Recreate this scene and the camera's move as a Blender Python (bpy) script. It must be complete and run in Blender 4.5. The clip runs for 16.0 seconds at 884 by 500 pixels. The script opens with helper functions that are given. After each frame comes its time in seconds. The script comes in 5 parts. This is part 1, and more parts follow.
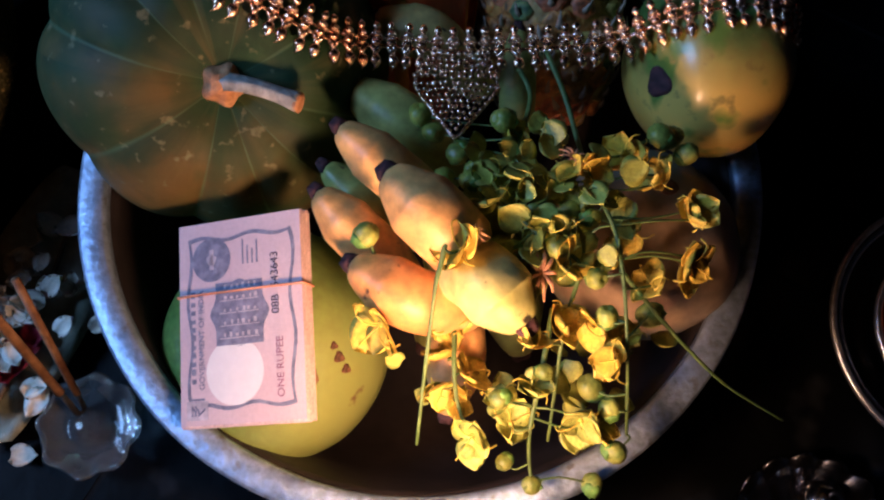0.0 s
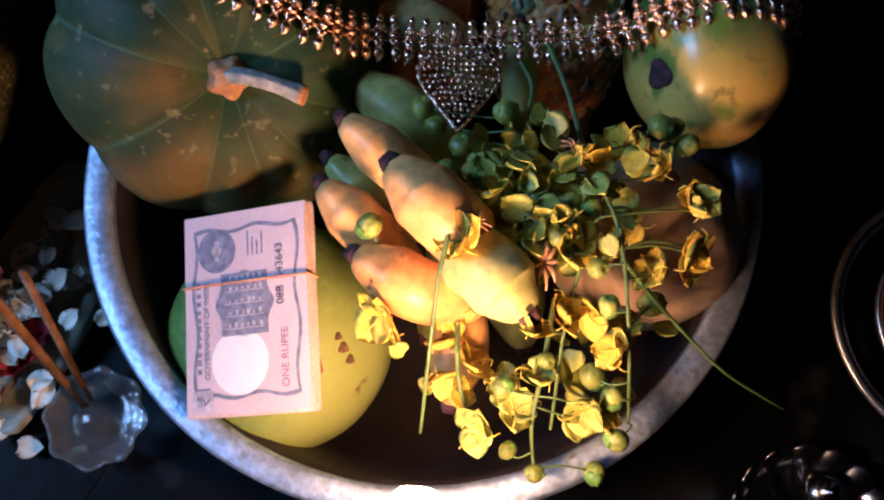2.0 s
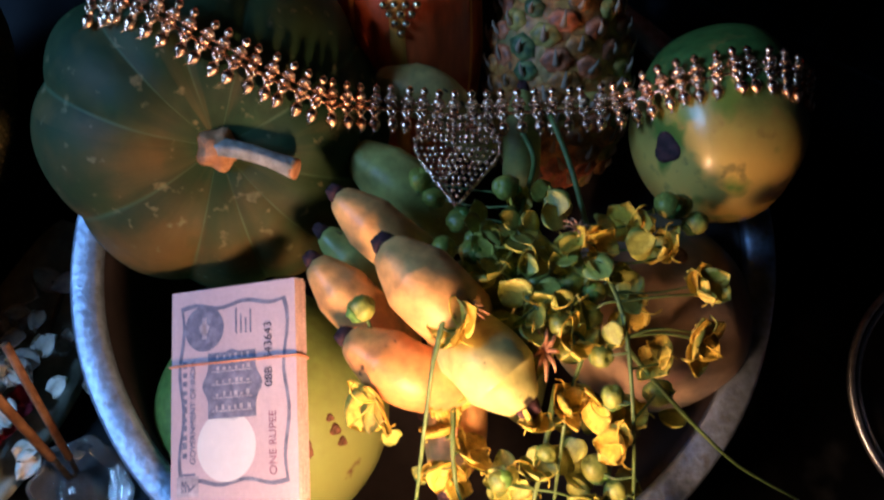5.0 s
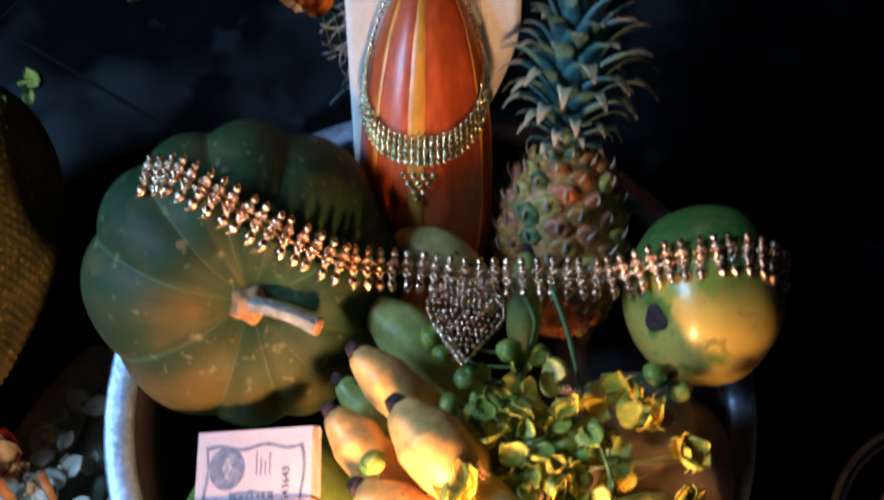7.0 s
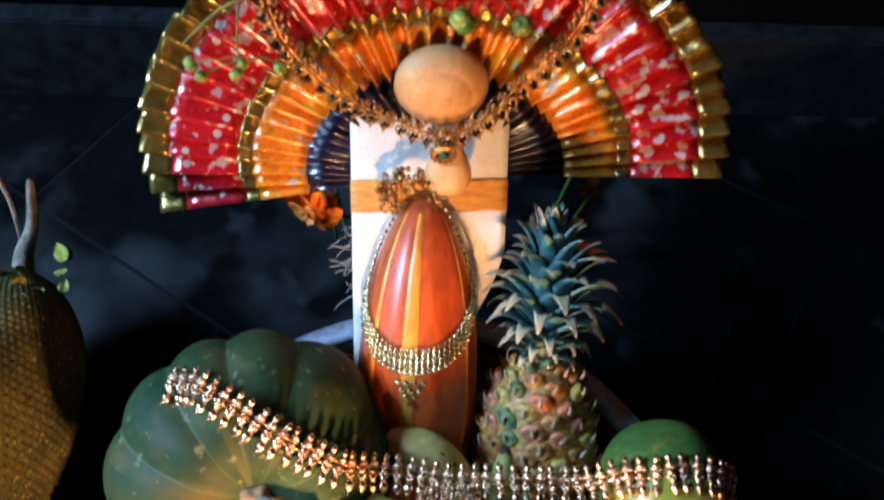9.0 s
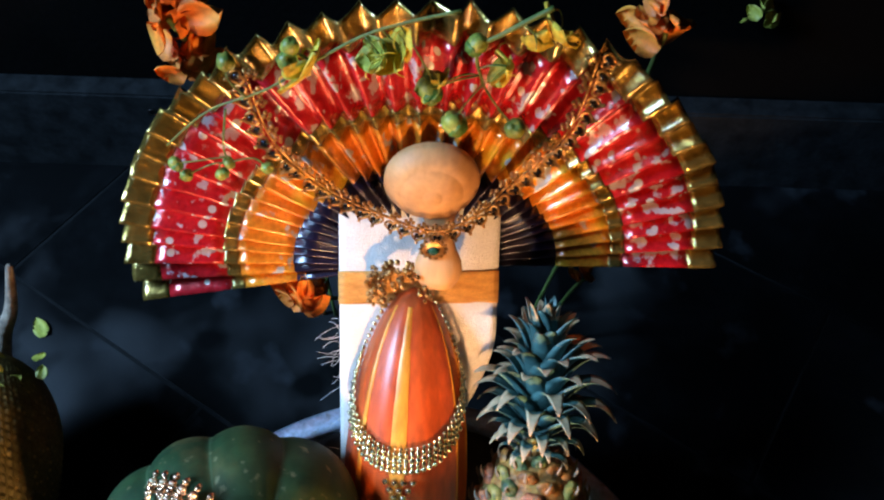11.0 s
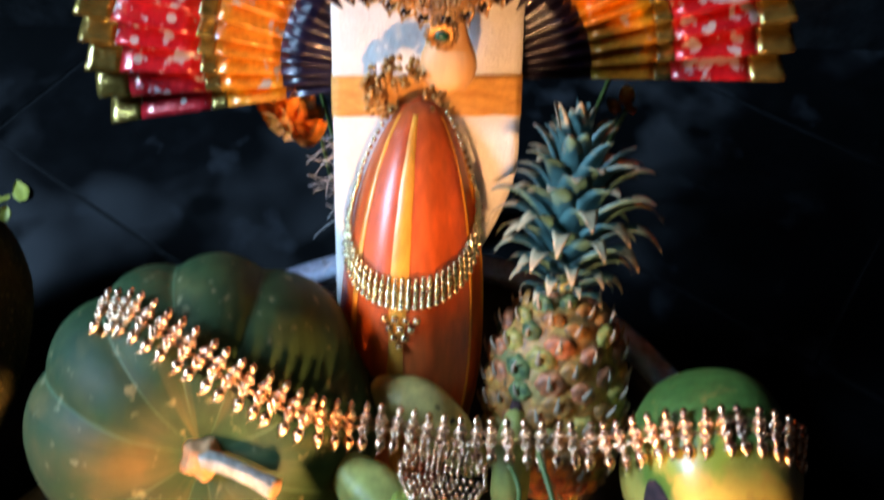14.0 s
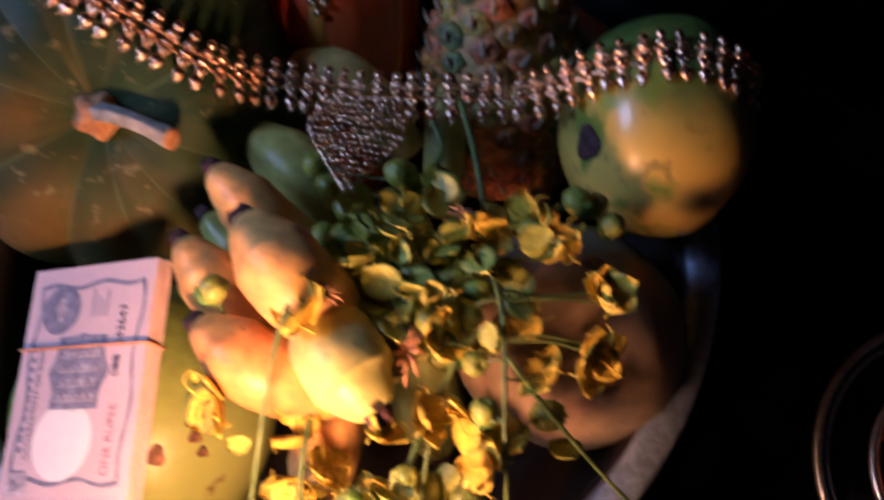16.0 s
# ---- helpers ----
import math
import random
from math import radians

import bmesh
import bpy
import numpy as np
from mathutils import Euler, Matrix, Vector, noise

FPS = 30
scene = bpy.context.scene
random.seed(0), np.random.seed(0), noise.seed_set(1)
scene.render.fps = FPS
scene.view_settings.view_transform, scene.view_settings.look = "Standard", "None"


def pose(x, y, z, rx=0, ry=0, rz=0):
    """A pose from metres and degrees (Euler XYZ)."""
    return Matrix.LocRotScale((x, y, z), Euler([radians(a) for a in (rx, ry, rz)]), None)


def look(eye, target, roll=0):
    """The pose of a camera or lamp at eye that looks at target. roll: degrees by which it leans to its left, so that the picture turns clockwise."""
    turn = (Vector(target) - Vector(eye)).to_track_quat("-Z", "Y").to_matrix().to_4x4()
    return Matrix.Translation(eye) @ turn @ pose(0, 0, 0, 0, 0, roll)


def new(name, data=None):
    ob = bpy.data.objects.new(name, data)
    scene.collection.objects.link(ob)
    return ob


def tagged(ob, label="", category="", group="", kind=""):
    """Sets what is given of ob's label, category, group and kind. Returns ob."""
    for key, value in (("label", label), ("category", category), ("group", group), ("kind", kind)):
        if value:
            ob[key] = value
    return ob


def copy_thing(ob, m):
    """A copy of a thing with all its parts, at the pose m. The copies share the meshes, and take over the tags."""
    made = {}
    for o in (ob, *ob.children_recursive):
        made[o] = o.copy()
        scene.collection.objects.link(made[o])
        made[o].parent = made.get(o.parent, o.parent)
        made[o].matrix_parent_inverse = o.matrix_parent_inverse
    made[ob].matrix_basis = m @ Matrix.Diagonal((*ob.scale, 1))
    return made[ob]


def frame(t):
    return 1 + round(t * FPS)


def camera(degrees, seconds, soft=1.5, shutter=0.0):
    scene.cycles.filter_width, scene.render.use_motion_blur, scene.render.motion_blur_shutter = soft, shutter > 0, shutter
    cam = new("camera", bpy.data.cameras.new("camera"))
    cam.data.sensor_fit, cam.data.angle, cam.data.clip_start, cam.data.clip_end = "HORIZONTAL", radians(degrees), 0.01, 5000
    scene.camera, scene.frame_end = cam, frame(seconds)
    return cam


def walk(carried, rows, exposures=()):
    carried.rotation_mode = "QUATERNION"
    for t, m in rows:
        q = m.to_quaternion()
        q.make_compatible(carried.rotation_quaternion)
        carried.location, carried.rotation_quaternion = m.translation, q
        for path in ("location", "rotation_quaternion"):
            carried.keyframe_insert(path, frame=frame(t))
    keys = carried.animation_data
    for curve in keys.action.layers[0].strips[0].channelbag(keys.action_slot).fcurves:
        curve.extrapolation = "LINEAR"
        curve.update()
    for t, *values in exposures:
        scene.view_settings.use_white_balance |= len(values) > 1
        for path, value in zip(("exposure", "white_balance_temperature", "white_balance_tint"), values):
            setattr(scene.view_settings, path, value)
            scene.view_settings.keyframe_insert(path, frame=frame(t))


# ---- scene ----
cam = camera(56.0, 16.0, soft=2.2, shutter=0.8)
PATH = [
    (0, (0.013, 0.017, 0.504), (-0.031, 0.592, -1.411), -1.7),
    (0.5, (0.013, 0.017, 0.503), (-0.033, 0.592, -1.412), -1.8),
    (1, (0.013, 0.016, 0.504), (-0.035, 0.587, -1.412), -2.2),
    (1.5, (0.013, 0.013, 0.505), (-0.039, 0.586, -1.41), -2.6),
    (2, (0.013, 0.012, 0.506), (-0.037, 0.587, -1.409), -2.4),
    (2.5, (0.014, 0.01, 0.5), (-0.037, 0.589, -1.414), -2.2),
    (3, (0.018, 0.011, 0.493), (-0.035, 0.578, -1.424), -2.5),
    (3.5, (0.025, 0.013, 0.491), (-0.036, 0.57, -1.429), -3.8),
    (4, (0.025, 0.022, 0.49), (-0.044, 0.582, -1.428), -4.7),
    (4.5, (0.022, 0.034, 0.494), (-0.057, 0.62, -1.416), -5.0),
    (6.8, (0.012, 0.055, 0.536), (-0.075, 0.855, -1.294), -1.4),
    (7, (0.016, 0.061, 0.547), (-0.092, 0.873, -1.278), -2.4),
    (7.5, (0.013, 0.07, 0.574), (-0.102, 0.945, -1.221), -1.8),
    (8, (0.012, 0.077, 0.595), (-0.1, 1.009, -1.171), -0.7),
    (8.5, (0.011, 0.08, 0.616), (-0.101, 1.073, -1.116), 0.2),
    (9, (0.014, 0.085, 0.628), (-0.094, 1.128, -1.075), 0.9),
    (9.5, (0.014, 0.097, 0.644), (-0.095, 1.179, -1.035), 1.2),
    (10, (0.013, 0.099, 0.642), (-0.091, 1.226, -1.007), 1.8),
    (10.2, (0.013, 0.102, 0.642), (-0.089, 1.233, -1.004), 1.8),
    (12.5, (-0.005, 0.145, 0.599), (-0.059, 1.22, -1.086), 3.8),
    (13, (0.0, 0.14, 0.573), (-0.087, 1.242, -1.093), 2.2),
    (13.5, (0.017, 0.117, 0.545), (-0.116, 1.222, -1.116), 0.2),
    (14, (0.028, 0.095, 0.524), (-0.143, 1.138, -1.174), -1.4),
    (14.5, (0.025, 0.077, 0.509), (-0.137, 1.045, -1.233), -1.1),
    (15, (0.038, 0.05, 0.488), (-0.171, 0.985, -1.268), -3.7),
    (15.5, (0.057, 0.035, 0.468), (-0.174, 0.887, -1.328), -6.1),
    (16, (0.086, 0.029, 0.442), (-0.137, 0.825, -1.377), -7.8),
]
EXPOSURES = [(0.0, -0.6, 5600, 24), (1.5, -0.25, 5600, 24), (4.5, -0.58, 5500, 20), (7.0, 0.38, 6400, 11), (8.0, 1.15, 6500, 9), (9.0, 1.35, 6800, 13), (13.0, 1.35, 6900, 13), (14.0, 1.42, 7500, 16), (15.0, 0.88, 7500, 26), (15.5, -0.1, 6700, 36), (16.0, -0.5, 6500, 46)]
walk(cam, [(t, look(eye, target, roll)) for t, eye, target, roll in PATH], EXPOSURES)

# ---- light: a dark room, cool daylight from one window, an oil lamp ----
FLAME_POWER = 420.0
WINDOW_WATTS = 4.2
world = bpy.data.worlds.new("night")
world.use_nodes = True
world.node_tree.nodes["Background"].inputs[0].default_value = (0.02, 0.03, 0.05, 1)
world.node_tree.nodes["Background"].inputs[1].default_value = 0.02
scene.world = world
window_light = bpy.data.lights.new("window_light", "AREA")
window_light.shape, window_light.size, window_light.size_y = "RECTANGLE", 0.5, 0.6
window_light.spread = radians(75)
window_light.energy, window_light.color = WINDOW_WATTS, (0.34, 0.63, 1.0)
new("window_light", window_light).matrix_world = look((-1.27, 0.02, 1.05), (-0.16, 0.20, 0.1))

# ---- materials ----
TAU = 2 * math.pi


def mat(name, stops, scale=30.0, rough=0.5, metal=0.0, bump=0.2, bump_scale=200.0, coat=0.0, stretch=(1, 1, 1),
        fine=0.25, rough_var=0.12, sss=0.0, depth=0.002, vary=0.0, spec=0.5):
    m = bpy.data.materials.new(name)
    m.use_nodes = True
    nt = m.node_tree
    b = nt.nodes["Principled BSDF"]
    tc = nt.nodes.new("ShaderNodeTexCoord")
    mp = nt.nodes.new("ShaderNodeMapping")
    mp.inputs["Scale"].default_value = stretch
    nt.links.new(tc.outputs["Object"], mp.inputs["Vector"])
    n1 = nt.nodes.new("ShaderNodeTexNoise")
    n1.inputs["Scale"].default_value = scale
    n1.inputs["Detail"].default_value = 5
    nt.links.new(mp.outputs[0], n1.inputs["Vector"])
    ramp = nt.nodes.new("ShaderNodeValToRGB")
    els = ramp.color_ramp.elements
    while len(els) < len(stops):
        els.new(0.5)
    for e, (p, c) in zip(els, stops):
        e.position, e.color = p, (*c, 1)
    nt.links.new(n1.outputs[0], ramp.inputs[0])
    n2 = nt.nodes.new("ShaderNodeTexNoise")
    n2.inputs["Scale"].default_value = bump_scale
    n2.inputs["Detail"].default_value = 6
    nt.links.new(mp.outputs[0], n2.inputs["Vector"])
    mr = nt.nodes.new("ShaderNodeMapRange")
    mr.inputs[1].default_value, mr.inputs[2].default_value = 0.3, 0.7
    mr.inputs[3].default_value, mr.inputs[4].default_value = 1 - fine, 1 + fine
    nt.links.new(n2.outputs[0], mr.inputs[0])
    mul = nt.nodes.new("ShaderNodeMix")
    mul.data_type, mul.blend_type = "RGBA", "MULTIPLY"
    mul.inputs[0].default_value = 1
    nt.links.new(ramp.outputs[0], mul.inputs[6])
    nt.links.new(mr.outputs[0], mul.inputs[7])
    last = mul.outputs[2]
    if vary:
        oi = nt.nodes.new("ShaderNodeObjectInfo")
        hs = nt.nodes.new("ShaderNodeHueSaturation")
        v = nt.nodes.new("ShaderNodeMapRange")
        v.inputs[3].default_value, v.inputs[4].default_value = 1 - vary, 1 + vary
        nt.links.new(oi.outputs["Random"], v.inputs[0])
        nt.links.new(v.outputs[0], hs.inputs["Value"])
        nt.links.new(last, hs.inputs["Color"])
        last = hs.outputs[0]
    nt.links.new(last, b.inputs["Base Color"])
    rr = nt.nodes.new("ShaderNodeMapRange")
    rr.inputs[3].default_value, rr.inputs[4].default_value = max(0.02, rough - rough_var), min(1, rough + rough_var)
    nt.links.new(n1.outputs[0], rr.inputs[0])
    nt.links.new(rr.outputs[0], b.inputs["Roughness"])
    b.inputs["Metallic"].default_value = metal
    b.inputs["Specular IOR Level"].default_value = spec
    b.inputs["Coat Weight"].default_value = coat
    b.inputs["Coat Roughness"].default_value = 0.12
    if sss:
        b.inputs["Subsurface Weight"].default_value = sss
        b.inputs["Subsurface Radius"].default_value = (0.004, 0.002, 0.001)
        b.inputs["Subsurface Scale"].default_value = 1.0
    if bump:
        bp = nt.nodes.new("ShaderNodeBump")
        bp.inputs["Strength"].default_value = bump
        bp.inputs["Distance"].default_value = depth
        nt.links.new(n2.outputs[0], bp.inputs["Height"])
        nt.links.new(bp.outputs[0], b.inputs["Normal"])
    return m


def overlay(m, colour, scale, low, high, kind="noise", stretch=(1, 1, 1)):
    """Blends a second colour over a material where a coarse pattern is high: spots, patches, prints."""
    nt = m.node_tree
    b = nt.nodes["Principled BSDF"]
    src = b.inputs["Base Color"].links[0].from_socket
    tc = nt.nodes.new("ShaderNodeTexCoord")
    mp = nt.nodes.new("ShaderNodeMapping")
    mp.inputs["Scale"].default_value = stretch
    mp.inputs["Location"].default_value = (3.1, 1.7, 0.4)
    nt.links.new(tc.outputs["Object"], mp.inputs["Vector"])
    if kind == "noise":
        n = nt.nodes.new("ShaderNodeTexNoise")
        n.inputs["Detail"].default_value = 3
        out = n.outputs[0]
    else:
        n = nt.nodes.new("ShaderNodeTexVoronoi")
        out = n.outputs["Distance"]
    n.inputs["Scale"].default_value = scale
    nt.links.new(mp.outputs[0], n.inputs["Vector"])
    r = nt.nodes.new("ShaderNodeMapRange")
    r.inputs[1].default_value, r.inputs[2].default_value = low, high
    nt.links.new(out, r.inputs[0])
    mx = nt.nodes.new("ShaderNodeMix")
    mx.data_type = "RGBA"
    nt.links.new(r.outputs[0], mx.inputs[0])
    nt.links.new(src, mx.inputs[6])
    mx.inputs[7].default_value = (*colour, 1)
    nt.links.new(mx.outputs[2], b.inputs["Base Color"])
    return m


def gradient(m, colour, axis, low, high, wobble=0.0):
    """Blends a second colour, such as a ripening one, in along one local axis, with an uneven edge."""
    nt = m.node_tree
    b = nt.nodes["Principled BSDF"]
    src = b.inputs["Base Color"].links[0].from_socket
    tc = nt.nodes.new("ShaderNodeTexCoord")
    dot = nt.nodes.new("ShaderNodeVectorMath")
    dot.operation = "DOT_PRODUCT"
    dot.inputs[1].default_value = axis
    nt.links.new(tc.outputs["Object"], dot.inputs[0])
    n = nt.nodes.new("ShaderNodeTexNoise")
    n.inputs["Scale"].default_value = 28
    nt.links.new(tc.outputs["Object"], n.inputs["Vector"])
    ad = nt.nodes.new("ShaderNodeMath")
    ad.operation = "MULTIPLY_ADD"
    ad.inputs[1].default_value = wobble
    nt.links.new(n.outputs[0], ad.inputs[0])
    nt.links.new(dot.outputs["Value"], ad.inputs[2])
    r = nt.nodes.new("ShaderNodeMapRange")
    r.inputs[1].default_value, r.inputs[2].default_value = low + wobble / 2, high + wobble / 2
    nt.links.new(ad.outputs[0], r.inputs[0])
    mx = nt.nodes.new("ShaderNodeMix")
    mx.data_type = "RGBA"
    nt.links.new(r.outputs[0], mx.inputs[0])
    nt.links.new(src, mx.inputs[6])
    mx.inputs[7].default_value = (*colour, 1)
    nt.links.new(mx.outputs[2], b.inputs["Base Color"])
    return m


def streaks(m, colour, spokes, low, high):
    """Blends a colour in along streaks that run from pole to pole of a fruit."""
    nt = m.node_tree
    b = nt.nodes["Principled BSDF"]
    src = b.inputs["Base Color"].links[0].from_socket
    tc = nt.nodes.new("ShaderNodeTexCoord")
    xyz = nt.nodes.new("ShaderNodeSeparateXYZ")
    nt.links.new(tc.outputs["Object"], xyz.inputs[0])
    at = nt.nodes.new("ShaderNodeMath")
    at.operation = "ARCTAN2"
    nt.links.new(xyz.outputs[1], at.inputs[0])
    nt.links.new(xyz.outputs[0], at.inputs[1])
    k = nt.nodes.new("ShaderNodeMath")
    k.operation = "MULTIPLY"
    k.inputs[1].default_value = spokes
    nt.links.new(at.outputs[0], k.inputs[0])
    z = nt.nodes.new("ShaderNodeMath")
    z.operation = "MULTIPLY"
    z.inputs[1].default_value = 22
    nt.links.new(xyz.outputs[2], z.inputs[0])
    co = nt.nodes.new("ShaderNodeCombineXYZ")
    nt.links.new(k.outputs[0], co.inputs[0])
    nt.links.new(z.outputs[0], co.inputs[1])
    n = nt.nodes.new("ShaderNodeTexNoise")
    n.inputs["Scale"].default_value = 1.0
    n.inputs["Detail"].default_value = 5
    nt.links.new(co.outputs[0], n.inputs["Vector"])
    r = nt.nodes.new("ShaderNodeMapRange")
    r.inputs[1].default_value, r.inputs[2].default_value = low, high
    nt.links.new(n.outputs[0], r.inputs[0])
    mx = nt.nodes.new("ShaderNodeMix")
    mx.data_type = "RGBA"
    nt.links.new(r.outputs[0], mx.inputs[0])
    nt.links.new(src, mx.inputs[6])
    mx.inputs[7].default_value = (*colour, 1)
    nt.links.new(mx.outputs[2], b.inputs["Base Color"])
    return m


def grooves(m, colour, ribs, seed, width):
    """Blends a colour in along the grooves between a gourd's ribs."""
    nt = m.node_tree
    b = nt.nodes["Principled BSDF"]
    src = b.inputs["Base Color"].links[0].from_socket
    tc = nt.nodes.new("ShaderNodeTexCoord")
    xyz = nt.nodes.new("ShaderNodeSeparateXYZ")
    nt.links.new(tc.outputs["Object"], xyz.inputs[0])

    def step(op, a, b_in=None, c_in=None):
        n = nt.nodes.new("ShaderNodeMath")
        n.operation = op
        for i, v in enumerate((a, b_in, c_in)):
            if v is None:
                continue
            if isinstance(v, (int, float)):
                n.inputs[i].default_value = v
            else:
                nt.links.new(v, n.inputs[i])
        return n.outputs[0]
    ang = step("ARCTAN2", xyz.outputs[1], xyz.outputs[0])
    bent = step("MULTIPLY_ADD", step("SINE", step("MULTIPLY_ADD", ang, 2.0, seed)), 0.18, ang)
    lobe = step("ABSOLUTE", step("SINE", step("MULTIPLY", bent, ribs / 2)))
    n = nt.nodes.new("ShaderNodeTexNoise")
    n.inputs["Scale"].default_value = 60
    nt.links.new(tc.outputs["Object"], n.inputs["Vector"])
    edge = step("MULTIPLY_ADD", n.outputs[0], width * 1.4, lobe)
    r = nt.nodes.new("ShaderNodeMapRange")
    r.inputs[1].default_value, r.inputs[2].default_value = width * 1.7, width * 0.5
    r.inputs[3].default_value, r.inputs[4].default_value = 0.0, 0.45
    nt.links.new(edge, r.inputs[0])
    mx = nt.nodes.new("ShaderNodeMix")
    mx.data_type = "RGBA"
    nt.links.new(r.outputs[0], mx.inputs[0])
    nt.links.new(src, mx.inputs[6])
    mx.inputs[7].default_value = (*colour, 1)
    nt.links.new(mx.outputs[2], b.inputs["Base Color"])
    return m


def glow(name, colour, strength):
    m = bpy.data.materials.new(name)
    m.use_nodes = True
    b = m.node_tree.nodes["Principled BSDF"]
    b.inputs["Base Color"].default_value = (0, 0, 0, 1)
    b.inputs["Emission Color"].default_value = (*colour, 1)
    b.inputs["Emission Strength"].default_value = strength
    return m


def glass(name, colour=(1, 1, 1), rough=0.03):
    m = bpy.data.materials.new(name)
    m.use_nodes = True
    b = m.node_tree.nodes["Principled BSDF"]
    b.inputs["Base Color"].default_value = (*colour, 1)
    b.inputs["Transmission Weight"].default_value = 1
    b.inputs["Roughness"].default_value = rough
    b.inputs["IOR"].default_value = 1.48
    return m


def laid(m):
    """Lets a material's pattern run on from slab to slab."""
    nt = m.node_tree
    geo = nt.nodes.new("ShaderNodeNewGeometry")
    for link in [k for k in nt.links if k.from_node.type == "TEX_COORD"]:
        nt.links.new(geo.outputs["Position"], link.to_socket)
    return m


STONE = mat("slate_floor", [(0.25, (0.0013, 0.0015, 0.0018)), (0.75, (0.0056, 0.0066, 0.0078))], 9, 0.42, bump=0.25, bump_scale=70, fine=0.3, vary=0.05, spec=0.07)
overlay(STONE, (0.058, 0.063, 0.070), 4.6, 0.53, 0.75)
overlay(STONE, (0.0025, 0.003, 0.0035), 13.0, 0.50, 0.62)
overlay(STONE, (0.030, 0.034, 0.040), 23.0, 0.60, 0.78)
laid(STONE)
GROUT = mat("grout", [(0.3, (0.002, 0.0025, 0.003)), (0.7, (0.014, 0.016, 0.018))], 7, 0.8, spec=0.1)
SKIRT = mat("granite_skirting", [(0.3, (0.007, 0.008, 0.009)), (0.7, (0.020, 0.023, 0.026))], 60, 0.5, bump=0.05, spec=0.12)
# Near-black, so that the north wall's lack of light is in its colour.
PLASTER = mat("unlit_plaster", [(0.3, (0.002, 0.002, 0.002)), (0.7, (0.004, 0.004, 0.004))], 6, 0.9, spec=0.02)
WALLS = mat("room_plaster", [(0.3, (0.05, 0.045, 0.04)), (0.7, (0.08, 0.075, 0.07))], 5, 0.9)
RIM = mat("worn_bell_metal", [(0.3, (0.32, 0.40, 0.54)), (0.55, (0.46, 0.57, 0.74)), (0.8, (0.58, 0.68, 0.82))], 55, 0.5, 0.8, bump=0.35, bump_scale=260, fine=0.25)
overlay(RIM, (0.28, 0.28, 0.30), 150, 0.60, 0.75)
# The bowl's body is a much darker brown than its rim.
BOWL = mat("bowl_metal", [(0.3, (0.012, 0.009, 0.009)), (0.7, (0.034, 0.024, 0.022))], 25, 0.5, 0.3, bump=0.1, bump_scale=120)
PUMPKIN = mat("pumpkin_skin", [(0.3, (0.010, 0.036, 0.014)), (0.55, (0.026, 0.060, 0.020)), (0.8, (0.085, 0.095, 0.028))], 22, 0.62, bump=0.22, bump_scale=120, coat=0.0, spec=0.22)
gradient(PUMPKIN, (0.17, 0.095, 0.024), (-0.15, -0.45, 0.55), 0.016, 0.066, 0.09)
streaks(PUMPKIN, (0.014, 0.040, 0.018), 1.3, 0.40, 0.66)
streaks(PUMPKIN, (0.17, 0.115, 0.035), 1.7, 0.52, 0.80)
overlay(PUMPKIN, (0.03, 0.06, 0.02), 26, 0.52, 0.70)
overlay(PUMPKIN, (0.16, 0.15, 0.07), 130, 0.63, 0.72)
grooves(PUMPKIN, (0.10, 0.19, 0.10), 10, 2.0, 0.10)
STEM = mat("corky_stem", [(0.3, (0.40, 0.16, 0.06)), (0.7, (0.58, 0.30, 0.14))], 90, 0.8, bump=0.6, bump_scale=300)
STEM_GREY = mat("grey_stem", [(0.3, (0.16, 0.16, 0.14)), (0.7, (0.42, 0.40, 0.36))], 120, 0.8, bump=0.6, bump_scale=300, stretch=(1, 1, 0.2))
MANGO = mat("mango_skin", [(0.3, (0.05, 0.13, 0.03)), (0.7, (0.10, 0.20, 0.04))], 25, 0.38, bump=0.08, bump_scale=250, coat=0.3, sss=0.05)
gradient(MANGO, (0.60, 0.40, 0.08), (-0.12, -0.80, -0.25), -0.012, 0.020, 0.03)
overlay(MANGO, (0.12, 0.2, 0.03), 34, 0.58, 0.66)
overlay(MANGO, (0.30, 0.22, 0.05), 120, 0.60, 0.72)
MELON = mat("pale_green_skin", [(0.3, (0.12, 0.24, 0.05)), (0.7, (0.28, 0.37, 0.08))], 14, 0.36, bump=0.06, bump_scale=220, coat=0.3, sss=0.08)
gradient(MELON, (0.34, 0.37, 0.09), (0.75, -0.35, 0.25), -0.01, 0.055, 0.02)
overlay(MELON, (0.16, 0.08, 0.03), 60, 0.70, 0.76)
SCAR = mat("brown_scar", [(0.3, (0.10, 0.04, 0.02)), (0.7, (0.25, 0.11, 0.05))], 200, 0.7)
TAN = mat("tan_melon_skin", [(0.3, (0.20, 0.12, 0.07)), (0.55, (0.36, 0.24, 0.14)), (0.8, (0.46, 0.33, 0.2))], 18, 0.55, bump=0.35, bump_scale=110, coat=0.05)
overlay(TAN, (0.15, 0.17, 0.14), 14, 0.50, 0.62)
overlay(TAN, (0.42, 0.22, 0.15), 30, 0.58, 0.70)
# Greyer towards the east side.
gradient(TAN, (0.24, 0.27, 0.25), (0.9, 0.35, 0.0), 0.026, 0.044, 0.012)
BANANA = mat("ripe_banana", [(0.3, (0.66, 0.30, 0.085)), (0.7, (0.80, 0.46, 0.15))], 28, 0.45, bump=0.1, bump_scale=160, sss=0.1)
overlay(BANANA, (0.10, 0.045, 0.02), 75, 0.665, 0.70)
